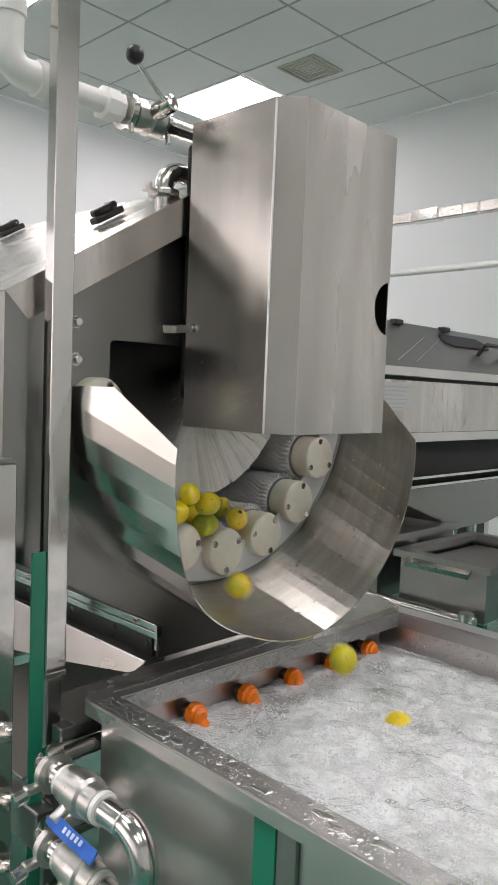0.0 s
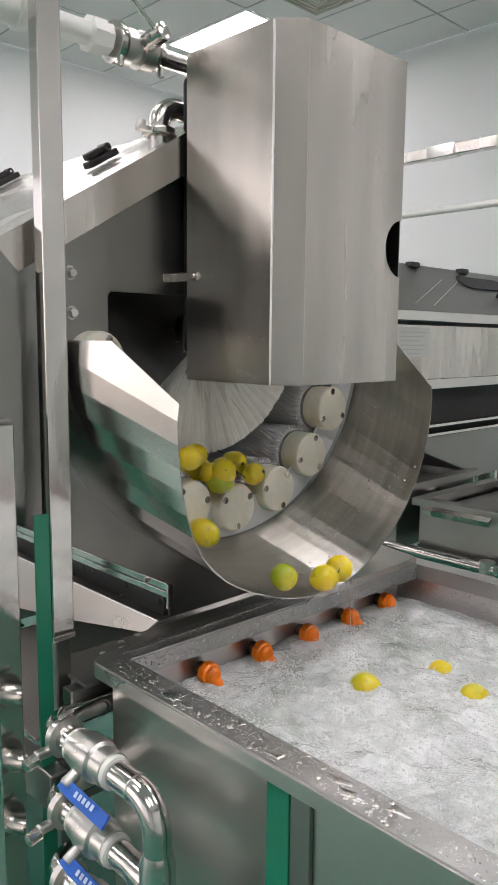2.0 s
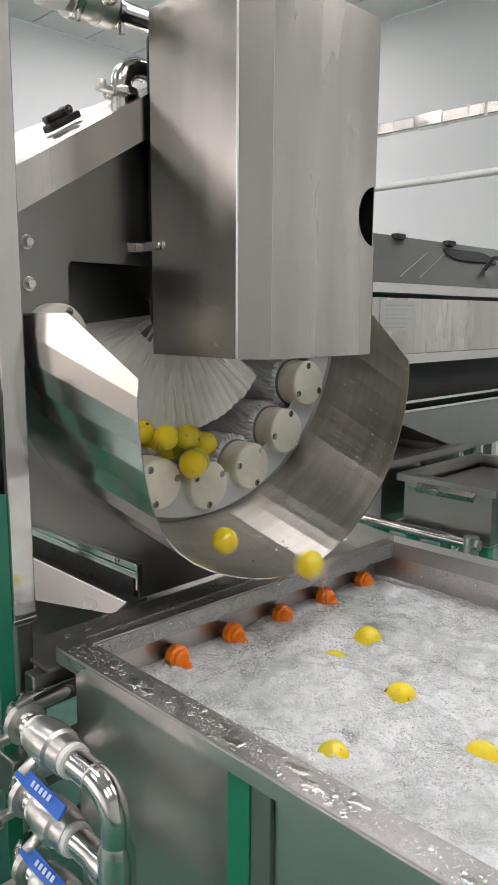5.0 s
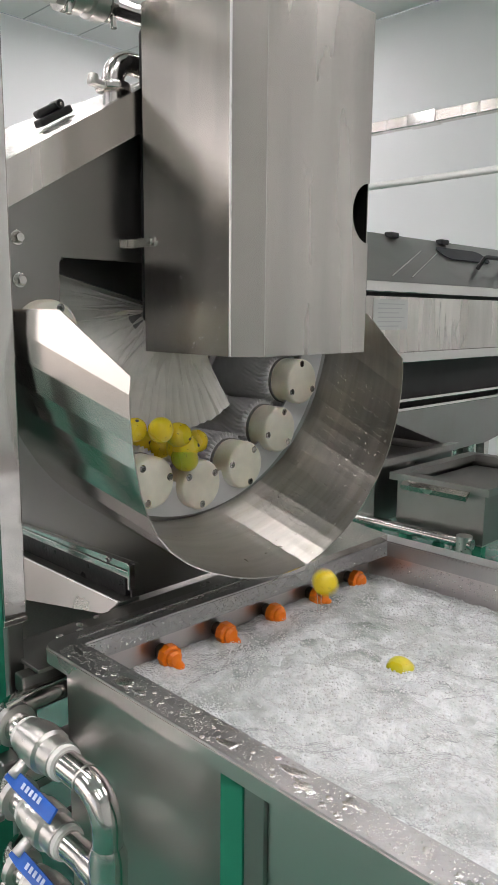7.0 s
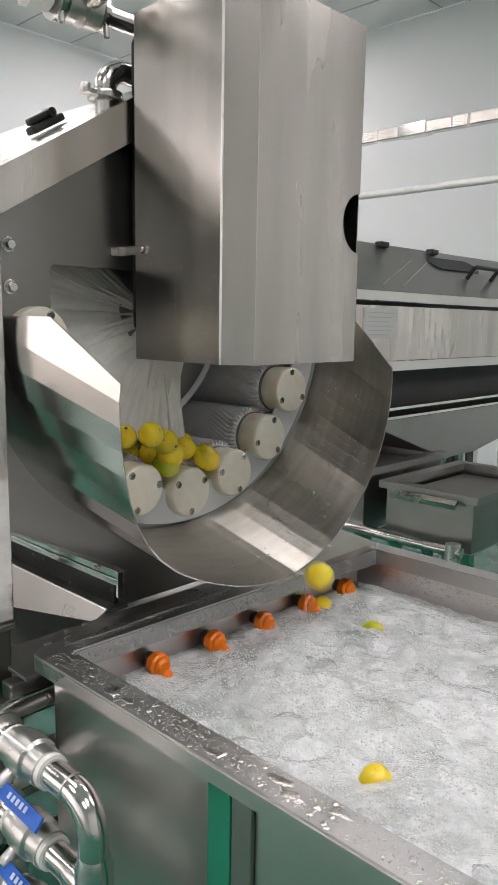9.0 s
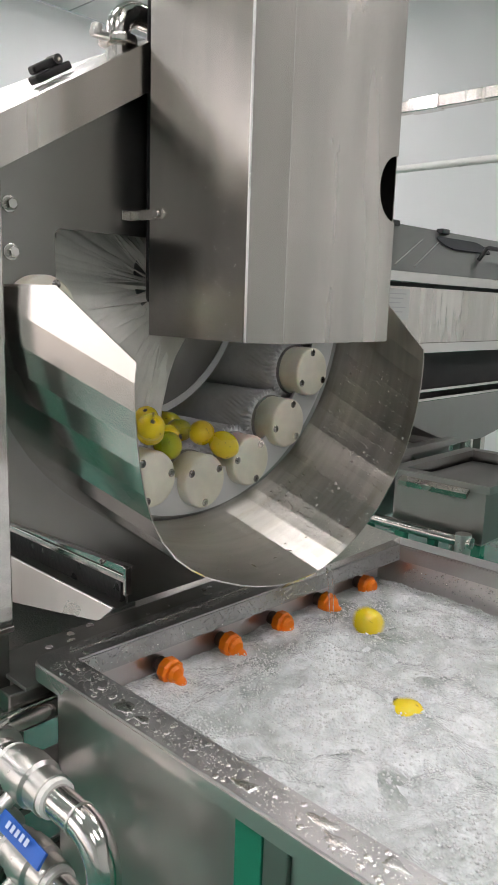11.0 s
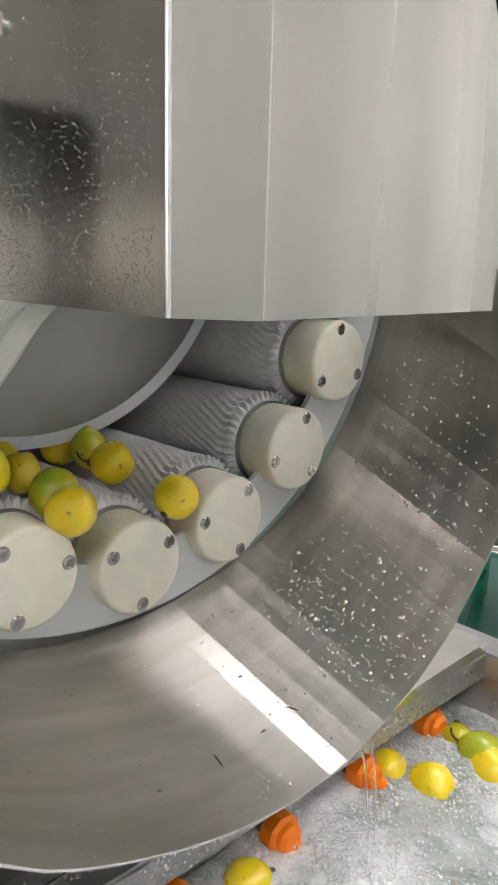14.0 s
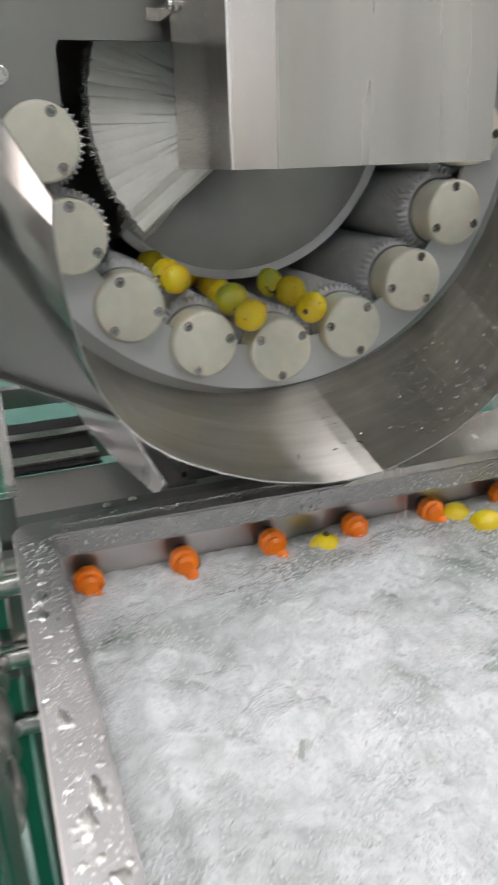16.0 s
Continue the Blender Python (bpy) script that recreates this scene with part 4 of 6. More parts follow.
def build_tank():
    t = thing("wash_tank", (0.38, -0.6, 0), "rectangular stainless steel bubble wash tank full of froth", "wash tank")
    r = 0.022
    corner = [(r - r * math.cos(a), -r + r * math.sin(a)) for a in [math.pi / 2 * k / 6 for k in range(7)]]
    outer = corner + [(0.775, 0), (0.775, TANK_FRONT), (0, TANK_FRONT)]
    hole = [(0.042, -0.040), (0.736, -0.062), (0.736, TANK_FRONT + 0.042), (0.042, TANK_FRONT + 0.042)]
    rim = slab(outer, [hole], RIM_Z - 0.003, RIM_Z)
    rm = part("rim", rim, M_RIM, t, "wet flat steel rim")
    lip = [[(x, y, z) for x, y in corner + [(0.775, 0)]] for z in (RIM_Z - 0.003, RIM_Z - 0.022)]
    lip[0] = [(0, TANK_FRONT, RIM_Z - 0.003)] + lip[0]
    lip[1] = [(0, TANK_FRONT, RIM_Z - 0.022)] + lip[1]
    part("rim_fold", sheet(lip, -0.002), M_TANK, rm)
    part("seam", box((0.044, -0.0215, RIM_Z), (0.60, -0.0195, RIM_Z + 0.0012)), M_POLISH, rm)
    # inner folds and walls
    inner = [[(0.042, TANK_FRONT + 0.05, z), (0.042, -0.040, z), (0.736, -0.062, z), (0.736, TANK_FRONT + 0.05, z)] for z in (RIM_Z - 0.003, RIM_Z - 0.030)]
    part("inner_fold", sheet(inner, 0.002), M_RIM, t, "droplet-covered inner edge")
    part("wall_back", box((0.034, -0.0115, 0.12), (0.745, -0.0075, RIM_Z - 0.004)), M_TANK, t)
    part("wall_left", box((0.030, TANK_FRONT + 0.02, 0.12), (0.034, -0.012, RIM_Z - 0.004)), M_TANK, t)
    part("wall_right", box((0.745, TANK_FRONT + 0.02, 0.12), (0.749, -0.012, RIM_Z - 0.004)), M_TANK, t)
    part("wall_front", box((0.034, TANK_FRONT + 0.02, 0.12), (0.745, TANK_FRONT + 0.024, RIM_Z - 0.004)), M_TANK, t)
    part("bottom", box((0.034, TANK_FRONT + 0.024, 0.12), (0.745, -0.012, 0.124)), M_TANK, t)
    part("film_strip", box((0.016, -0.373, 0.0), (0.0295, -0.339, 0.826), 0.001), M_FILM, t, "green protective film on the corner post")
    part("corner_post", box((0.018, -0.402, 0.0), (0.0295, -0.3735, 0.826), 0.001), M_DARK, t)
    part("side_panel", box((0.024, TANK_FRONT + 0.03, 0.05), (0.0295, -0.4025, 0.826), 0.001), M_TANK, t)
    for x, y in ((0.05, -0.05), (0.70, -0.05), (0.05, TANK_FRONT + 0.06), (0.70, TANK_FRONT + 0.06)):
        part("leg", box((x, y - 0.02, 0), (x + 0.035, y + 0.015, 0.119), 0.002), M_POLISH, t)
    # splash flange under the chute's outlet
    fl = [[(0.40, -0.060, RIM_Z + 0.001), (0.733, -0.064, RIM_Z + 0.001)], [(0.43, -0.0615, RIM_Z + 0.012), (0.731, -0.0655, RIM_Z + 0.016)], [(0.57, 0.015, RIM_Z + 0.034), (0.690, 0.015, RIM_Z + 0.040)]]
    part("splash_flange", sheet(fl, 0.002), M_HOOD, t, "bent steel splash flange")
    # drops lying on the rim
    pl, sz = [], []
    for i in range(3200):
        if random.random() < 0.7:
            p = (random.uniform(0.004, 0.040), random.uniform(-0.95, -0.03), RIM_Z)
        else:
            p = (random.uniform(0.05, 0.70), random.uniform(-0.036, -0.004), RIM_Z)
        pl.append(p)
        sz.append(random.uniform(0.0004, 0.0012) if random.random() < 0.97 else random.uniform(0.002, 0.004))
    part("rim_water", droplets(pl, sz, [(0, 0, 1)] * len(pl), seg=7), M_DROP, rm, smooth=True, kind="stuff")
    bm = bmesh.new()
    for i in range(16):
        cx, cy = random.uniform(0.012, 0.030), random.uniform(-0.85, -0.16)
        size, k = random.uniform(0.005, 0.009), random.uniform(0, 50)
        rings = []
        for r, h in ((1.0, -0.0003), (0.90, 0.0005), (0.6, 0.0008)):
            ring = []
            for q in range(28):
                a = 2 * math.pi * q / 28
                e = r * size * (1 + 0.75 * noise.noise((math.cos(a) * 1.4 + k, math.sin(a) * 1.4, k)))
                ring.append(bm.verts.new((min(0.039, max(0.003, cx + 0.8 * e * math.cos(a))), cy + 1.7 * e * math.sin(a), RIM_Z + h)))
            rings.append(ring)
        for a, b in zip(rings, rings[1:]):
            for q in range(28):
                bm.faces.new((a[q], a[(q + 1) % 28], b[(q + 1) % 28], b[q]))
        bm.faces.new(rings[-1])
    part("puddle", bm, M_DROP, rm, "flat puddles of water", smooth=True, kind="stuff")
    pl, sz = [], []
    for i in range(900):
        u = random.random()
        pl.append((0.044 + 0.69 * u, -0.0405 - 0.0222 * u - 0.002, random.uniform(RIM_Z - 0.028, RIM_Z - 0.004)))
        sz.append(random.uniform(0.0006, 0.0016))
    part("edge_water", droplets(pl, sz, [(0.03, -1, 0)] * len(pl), seg=6), M_DROP, rm, smooth=True, kind="stuff")
    pl, sz = [], []
    for i in range(500):
        pl.append((0.7435, random.uniform(-0.5, -0.07), random.uniform(0.78, 0.84)))
        sz.append(random.uniform(0.0007, 0.0017))
    part("wall_water", droplets(pl, sz, [(-1, 0, 0)] * len(pl), seg=6), M_DROP, rm, smooth=True, kind="stuff")


build_tank()


def build_nozzles():
    n = thing("spray_nozzle", (0, 0, 0), "orange plastic spray nozzle on tank wall at the froth line", "nozzle", "spray nozzles")
    # short stub whose brown paints the nozzle's reflection behind it
    part("stub", tube([(0, 0.015, 0), (0, -0.002, 0)], 0.0115, 18), M_STUB, n, "stub coloured as the nozzle's brown reflection in the wall", smooth=True)
    part("collar", tube([(0, 0.0, 0), (0, -0.003, 0), (0, -0.016, 0), (0, -0.019, 0)], [0.013, 0.0185, 0.0185, 0.0155], 9), M_ORANGE, n)
    part("head", tube([(0, -0.0185, 0), (0, -0.024, 0), (0, -0.028, 0)], [0.0135, 0.0135, 0.009], 12), M_ORANGE, n)
    part("spout", tube([(0.002, -0.018, -0.006), (0.007, -0.026, -0.014), (0.010, -0.031, -0.022), (0.011, -0.032, -0.028)], [0.009, 0.009, 0.007, 0.006], 10), M_ORANGE, n, smooth=True)
    xs = [0.076, 0.195, 0.314, 0.433, 0.553, 0.672]
    for x in xs[1:]:
        copy_thing(n, pose(x, -0.027, 0.778 + random.uniform(-0.001, 0.001), 0, random.uniform(-14, 14), random.uniform(-5, 5)))
    n.matrix_basis = pose(xs[0], -0.027, 0.778)


build_nozzles()


def build_side_pipes():
    for k, z in enumerate((0.768, 0.662, 0.556)):
        p = thing("drain_pipe", (-0.06, -0.1, z), "polished steel pipe with ball valve and blue lever", "pipe", "drain pipes")
        x = -0.060
        back = [(0.20, 0.012, z + 0.0)] + elbow((x, 0.012, z), (-1, 0, 0), (0, -1, 0), 0.032) + [(x, -0.030, z)]
        part("bend", tube(back, 0.0165, 24), M_PIPE, p, smooth=True)
        part("pipe_clamp", tube([(x, -0.024, z), (x, -0.026, z), (x, -0.037, z), (x, -0.039, z)], [0.02, 0.0275, 0.0275, 0.02], 28), M_CAST, p, smooth=True)
        part("clamp_lug", box((x - 0.045, -0.038, z - 0.018), (x - 0.022, -0.025, z - 0.006), 0.003), M_CAST, p)
        part("wing_nut", disc((x - 0.060, -0.0315, z - 0.020), (1, 0, 0.2), 0.009, 0.02, 0.002, 10), M_PIPE, p)
        part("clamp_bolt", tube([(x - 0.012, -0.0315, z + 0.03), (x + 0.012, -0.0315, z + 0.033)], 0.004, 8), M_PIPE, p)
        part("ferrule", tube([(x, -0.037, z), (x, -0.062, z)], 0.0185, 24), M_PIPE, p, smooth=True)
        part("thread_tape", tube([(x, -0.060, z), (x, -0.061, z), (x, -0.068, z), (x, -0.069, z)], [0.018, 0.0225, 0.0225, 0.018], 24), M_TAPE, p, "white thread tape")
        part("valve_body", tube([(x, -0.068, z), (x, -0.069, z), (x, -0.082, z), (x, -0.085, z), (x, -0.100, z), (x, -0.118, z), (x, -0.122, z), (x, -0.145, z), (x, -0.146, z)],
                                [0.018, 0.0245, 0.0245, 0.0275, 0.0285, 0.0275, 0.0235, 0.0235, 0.018], 20), M_CAST, p, smooth=True)
        part("thread_tape", tube([(x, -0.144, z), (x, -0.145, z), (x, -0.153, z), (x, -0.154, z)], [0.018, 0.0215, 0.0215, 0.018], 24), M_TAPE, p, "white thread tape")
        part("valve_stem", disc((x - 0.020, -0.098, z - 0.012), (-0.85, 0, -0.5), 0.0085, 0.024, 0.002, 16), M_CAST, p, smooth=True)
        lev = part("lever", sheet([[(x - 0.046, -0.088, z - 0.026), (x - 0.034, -0.090, z - 0.016)], [(x - 0.047, -0.11, z - 0.030), (x - 0.034, -0.112, z - 0.018)],
                                   [(x - 0.047, -0.19, z - 0.034), (x - 0.036, -0.19, z - 0.021)]], 0.0035), M_BLUE, p, "blue vinyl-sleeved lever")
        for q in range(5):
            y = -0.125 - q * 0.009
            part("print_bar", sheet([[(x - 0.0445, y, z - 0.0235), (x - 0.0395, y, z - 0.0185)], [(x - 0.0445, y - 0.005, z - 0.0237), (x - 0.0395, y - 0.005, z - 0.0187)]], 0.0006), M_PRINT, lev)
        if k == 0:
            out = [(x, -0.150, z)] + elbow((x, -0.236, z), (0, -1, 0), (0, 0, -1), 0.04) + [(x, -0.236, z - 0.062)]
            part("outlet", tube(out, 0.0175, 24), M_PIPE, p, smooth=True)
            part("weld_seam", tube([(x, -0.194, z), (x, -0.197, z)], 0.0182, 24), M_CAST, p, smooth=True)
            part("downpipe", tube([(x, -0.236, z - 0.060), (x, -0.236, z - 0.075), (x, -0.236, 0.02)], [0.0178, 0.022, 0.022], 24), M_PIPE, p, smooth=True)
        else:
            part("branch", tube([(x, -0.150, z), (x, -0.19, z), (x, -0.206, z), (x, -0.225, z)], [0.0175, 0.0175, 0.021, 0.021], 24), M_PIPE, p, smooth=True)


build_side_pipes()


# ---- far machines along the room ----
def build_far_machine():
    m = thing("far_washer", (3.0, 1.2, 0), "second long stainless steel washer with hinged lid across the room", "washing machine")
    x0, x1, y0, y1 = 1.78, 4.6, 0.90, 1.5
    part("lid", prism([(y0, 1.43), (1.24, 1.675), (y1, 1.675), (y1, 1.43)], x0, x1), M_PLATE, m, "hinged grey steel lid")
    o = m.children[-1]
    o.data.transform(Matrix.Translation(m.location).inverted() @ Matrix(((0, 1, 0, 0), (1, 0, 0, 0), (0, 0, 1, 0), (0, 0, 0, 1))) @ Matrix.Translation(m.location))
    o.data.flip_normals()
    part("edge_band", box((x0, y0 - 0.02, 1.387), (x1, y0 + 0.05, 1.428), 0.003), M_POLISH, m)
    part("side_panel", box((x0, y0, 1.14), (x1, y0 + 0.04, 1.370)), M_HOOD, m)
    # black strip for the shade in the groove
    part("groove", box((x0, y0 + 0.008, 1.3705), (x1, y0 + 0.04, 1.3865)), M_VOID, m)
    part("lower_band", box((x0, y0 - 0.02, 1.095), (x1, y0 + 0.05, 1.139), 0.003), M_POLISH, m)
    # black sheet standing for the shade in the open gap between the bands
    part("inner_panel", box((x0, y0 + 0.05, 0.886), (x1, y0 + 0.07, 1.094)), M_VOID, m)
    part("rail", box((x0, y0 - 0.02, 0.925), (x1, y0 + 0.03, 0.940), 0.003), M_POLISH, m)
    part("rail", box((x0, y0 - 0.02, 0.885), (x1, y0 + 0.03, 0.900), 0.003), M_POLISH, m)
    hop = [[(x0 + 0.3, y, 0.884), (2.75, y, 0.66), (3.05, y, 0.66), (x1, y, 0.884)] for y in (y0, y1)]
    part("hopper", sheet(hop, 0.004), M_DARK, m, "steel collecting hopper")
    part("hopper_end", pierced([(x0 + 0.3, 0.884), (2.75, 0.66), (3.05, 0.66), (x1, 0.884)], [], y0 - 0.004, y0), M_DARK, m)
    part("drain", tube([(2.93, y0 + 0.05, 0.66), (2.93, y0 + 0.05, 0.52)], 0.055, 20), M_PIPE, m, smooth=True)
    n = Vector((0, 0.23, -0.32)).normalized()

    def on_lid(x, y):
        return Vector((x, y, 1.43 + (y - y0) * 0.719))
    for x in (2.595, 3.06, 3.9):
        p = on_lid(x, 1.215)
        part("latch", box(p - Vector((0.036, 0.02, 0.0)), p + Vector((0.036, 0.02, 0.026)), 0.006), M_BLACK, m, "black lid latch")
    win = bmesh.new()
    pts = []
    for k in range(24):
        a = 2 * math.pi * k / 24
        cx = 0.18 if math.cos(a) > 0 else -0.18
        pts.append((3.14 + cx + 0.06 * math.cos(a), 1.135 + 0.045 * math.sin(a)))
    lo = [win.verts.new(on_lid(x, y) + Vector((0, 0, 0.003))) for x, y in pts]
    hi = [win.verts.new(on_lid(x, y) + Vector((0, -0.003, 0.007))) for x, y in pts]
    win.faces.new(hi)
    win.faces.new(lo[::-1])
    for k in range(24):
        win.faces.new((lo[k], lo[(k + 1) % 24], hi[(k + 1) % 24], hi[k]))
    part("sight_glass", win, M_SMOKE, m, "oval sight glass in the lid")
    h0, h1 = on_lid(3.12, 1.04), on_lid(3.38, 1.04)
    out = Vector((0, -0.04, 0.055))
    part("handle", tube([h0, h0 + out, h0 + out + Vector((0.02, 0, 0.004)), h1 + out - Vector((0.02, 0, -0.004)), h1 + out, h1], 0.011, 10), M_BLACK, m, "black grab handle", smooth=True)
    seam = bmesh.new()
    for x in (2.19, 2.34):
        a, b = on_lid(x, 0.93), on_lid(x + 0.53, 1.13)
        tube([a + Vector((0, 0, 0.003)), b + Vector((0, 0, 0.003))], 0.004, 6, seam)
    part("lid_seam", seam, M_POLISH, m)
    plate = part("nameplate", box((2.02, y0 - 0.003, 1.235), (2.27, y0 - 0.0005, 1.36)), M_LABEL, m, "pale printed nameplate")
    for k in range(6):
        part("print_bar", box((2.05, y0 - 0.0045, 1.338 - 0.018 * k), (2.24 - 0.02 * (k % 3), y0 - 0.0035, 1.342 - 0.018 * k)), M_GRID, plate)
    for x in (x0 + 0.06, 3.2, x1 - 0.1):
        part("leg", box((x, y1 - 0.1, 0), (x + 0.05, y1 - 0.05, 1.09)), M_POLISH, m)
        part("leg", box((x, y0 + 0.08, 0), (x + 0.05, y0 + 0.13, 0.884)), M_POLISH, m)


build_far_machine()


def build_bins():
    for x0, ya, yb, tall in ((2.10, 0.41, 0.80, 0.655), (2.05, 0.88, 1.30, 0.70)):
        b = thing("filter_box", (x0 + 0.3, (ya + yb) / 2, 0), "open stainless steel filter box on a green-edged stand", "filter box", "filter boxes")
        x1, z0 = x0 + 0.62, 0.425
        part("wall", box((x0, ya, z0), (x0 + 0.006, yb, tall - 0.03)), M_PLATE, b)
        part("wall", box((x1, ya, z0), (x1 + 0.006, yb, tall - 0.03)), M_PLATE, b)
        part("wall", box((x0 + 0.006, ya, z0), (x1, ya + 0.006, tall - 0.03)), M_PLATE, b)
        part("wall", box((x0 + 0.006, yb - 0.006, z0), (x1, yb, tall - 0.03)), M_PLATE, b)
        part("bottom", box((x0, ya, z0 - 0.006), (x1 + 0.006, yb, z0 - 0.0005)), M_TANK, b)
        part("rim", slab([(x0 - 0.025, ya - 0.025), (x1 + 0.03, ya - 0.025), (x1 + 0.03, yb + 0.025), (x0 - 0.025, yb + 0.025)],
                         [[(x0 + 0.03, ya + 0.03), (x1 - 0.02, ya + 0.03), (x1 - 0.02, yb - 0.03), (x0 + 0.03, yb - 0.03)]], tall - 0.03, tall), M_DARK, b)
        part("basket", box((x0 + 0.03, ya + 0.03, z0 + 0.1), (x1 - 0.02, yb - 0.03, tall - 0.05)), M_DARK, b, "dark perforated basket")
        part("lip", prism([(x0 - 0.06, tall - 0.035), (x0 - 0.055, tall - 0.055), (x0 - 0.03, tall - 0.03), (x0 - 0.03, tall - 0.02)], ya + 0.05, yb - 0.05), M_HOOD, b)
        part("handle", tube([(x0 + 0.3, ya - 0.005, tall - 0.06), (x0 + 0.3, ya - 0.04, tall - 0.06), (x0 + 0.3, ya - 0.04, tall - 0.15), (x0 + 0.3, ya - 0.005, tall - 0.15)], 0.010, 10), M_PIPE, b, smooth=True)
        for x in (x0 + 0.01, x1 - 0.04):
            for y in (ya + 0.01, yb - 0.05):
                part("leg", box((x, y, 0), (x + 0.04, y + 0.04, z0 - 0.007)), M_FILM, b)
    p = thing("drain_line", (2.05, 0.6, 0.44), "steel drain pipe running past the filter boxes", "pipe")
    part("pipe", tube([(2.04, 1.3, 0.44), (2.04, 0.42, 0.44)], 0.022, 16), M_PIPE, p, smooth=True)
    part("tee", tube([(2.04, 0.455, 0.47), (2.04, 0.455, 0.39)], 0.03, 16), M_CAST, p, smooth=True)
    for y in (0.5, 1.2):
        part("pipe_stand", tube([(2.04, y, 0.0), (2.04, y, 0.42)], 0.012, 10), M_PIPE, p)
    s = thing("glass_guard", (2.6, 1.45, 0), "pale green glass guard panel behind filter boxes", "guard")
    part("pane", box((2.2, 1.55, 0.55), (3.9, 1.56, 0.86)), M_TEAL, s)
    part("frame", box((2.2, 1.545, 0.52), (3.9, 1.565, 0.5495)), M_HOOD, s)
    part("leg", box((2.2, 1.545, 0), (2.24, 1.565, 0.5195)), M_HOOD, s)
    part("leg", box((3.86, 1.545, 0), (3.9, 1.565, 0.5195)), M_HOOD, s)


build_bins()


def build_wall_rails():
    a = thing("cable_tray", (3.3, 0.8, 2.37), "bright square steel rail hung across the room", "rail")
    part("bar", box((3.27, -1.5, 2.335), (3.33, 3.0, 2.395), 0.004), M_HOOD, a)
    part("sleeve", box((3.26, 1.42, 2.33), (3.34, 1.60, 2.40), 0.004), M_POLISH, a)
    for y in (-1.0, 0.2):
        part("hanger", box((3.29, y, 2.395), (3.31, y + 0.02, CEIL_Z)), M_POLISH, a)
    b = thing("wall_pipe", (3.3, 0.8, 2.04), "white plastic pipe hung level across the room", "pipe")
    part("pipe", tube([(3.3, -1.5, 2.055), (3.3, 3.0, 2.040)], 0.02, 16), M_PVC, b, smooth=True)
    for y in (-1.2, 0.15):
        part("hanger", box((3.296, y, 2.05), (3.304, y + 0.01, 2.335)), M_POLISH, b)


build_wall_rails()


# ---- froth ----
def swell(x, y):
    """Height of the boiling froth: broad humps, crests on them and a calmer strip along the walls."""
    edge = min(1.0, max(0.15, (-0.012 - y) / 0.12)) * min(1.0, max(0.2, (x - 0.034) / 0.06)) * min(1.0, max(0.2, (0.745 - x) / 0.06))
    broad = noise.noise((x * 7.5, y * 7.5, 2.0))
    crest = abs(noise.noise((x * 15 + broad, y * 15, 5.0)))
    return edge * (0.024 * broad + 0.018 * (0.5 - crest)) + 0.0035 * noise.fractal((x * 45, y * 45, 7.0), 1.0, 2.0, 3)


def build_froth():
    w = thing("wash_water", (0.39, -0.6, WATER_Z), "white bubbling froth on the wash water", "water", kind="stuff")
    bm = bmesh.new()
    nx, ny = 150, 250
    vs = []
    for j in range(ny + 1):
        row = []
        for i in range(nx + 1):
            x, y = 0.0345 + 0.710 * i / nx, -0.0120 - 1.2085 * j / ny
            row.append(bm.verts.new((x, y, WATER_Z + swell(x, y))))
        vs.append(row)
    for a, b in zip(vs, vs[1:]):
        for i in range(nx):
            bm.faces.new((a[i], a[i + 1], b[i + 1], b[i]))
    part("froth_surface", bm, M_FOAM, w, smooth=True, kind="stuff")


build_froth()


def build_streams():
    """Threads of water that run off the chute's lip into the tank."""
    for k, (x, y) in enumerate(((0.447, -0.1085), (0.459, -0.1080))):
        w = thing("water_thread", (x, y, 0.89), "thin clear thread of water running off chute lip", "water", "water threads")
        pts = [(x + 0.004 * d * math.sin(3 * d + k), y - 0.012 * d ** 0.5, 0.889 - 0.115 * d) for d in [0.1 * i for i in range(11)]]
        part("thread", tube(pts, [0.0010 - 0.0005 * i / 10 + 0.0002 * math.sin(2.4 * i + k) for i in range(11)], 8), M_WATER, w, smooth=True)


build_streams()


# ---- fruit ----
def fruit_mesh(seed, tall):
    rnd = random.Random(seed)
    bm = bmesh.new()
    bmesh.ops.create_uvsphere(bm, u_segments=22, v_segments=16, radius=1.0)
    for v in bm.verts:
        c = v.co.copy()
        r = 0.028 * (1 + 0.05 * noise.noise(c * 1.3 + Vector((seed, 0, 0))) + 0.012 * noise.noise(c * 5))
        nip = max(0, abs(c.z) - 0.9) * 0.6
        v.co = Vector((c.x * r, c.y * r, c.z * r * (tall + nip)))
    bmesh.ops.recalc_face_normals(bm, faces=bm.faces)
    me = bpy.data.meshes.new("fruit")
    bm.to_mesh(me)
    bm.free()
    me.polygons.foreach_set("use_smooth", [True] * len(me.polygons))
    me.materials.append(M_FRUIT)
    return me


FRUITS = [fruit_mesh(k, t) for k, t in ((1, 1.0), (2, 1.1), (3, 1.05), (4, 1.15), (5, 0.97))]
bm = tube([(0, 0, 0.0285), (0, 0, 0.031), (0.001, 0, 0.033)], [0.006, 0.0045, 0.001], 7)
CALYX = bpy.data.meshes.new("calyx")
bm.to_mesh(CALYX)
bm.free()
CALYX.materials.append(M_STEM)
bm = tube([(0, 0, 0.030), (0.001, 0, 0.036), (0.005, 0, 0.042), (0.012, 0.002, 0.046)], [0.0018, 0.0015, 0.0013, 0.0016], 6)
STALK = bpy.data.meshes.new("stalk")
bm.to_mesh(STALK)
bm.free()
STALK.materials.append(M_STEM)
COUNT = [0]


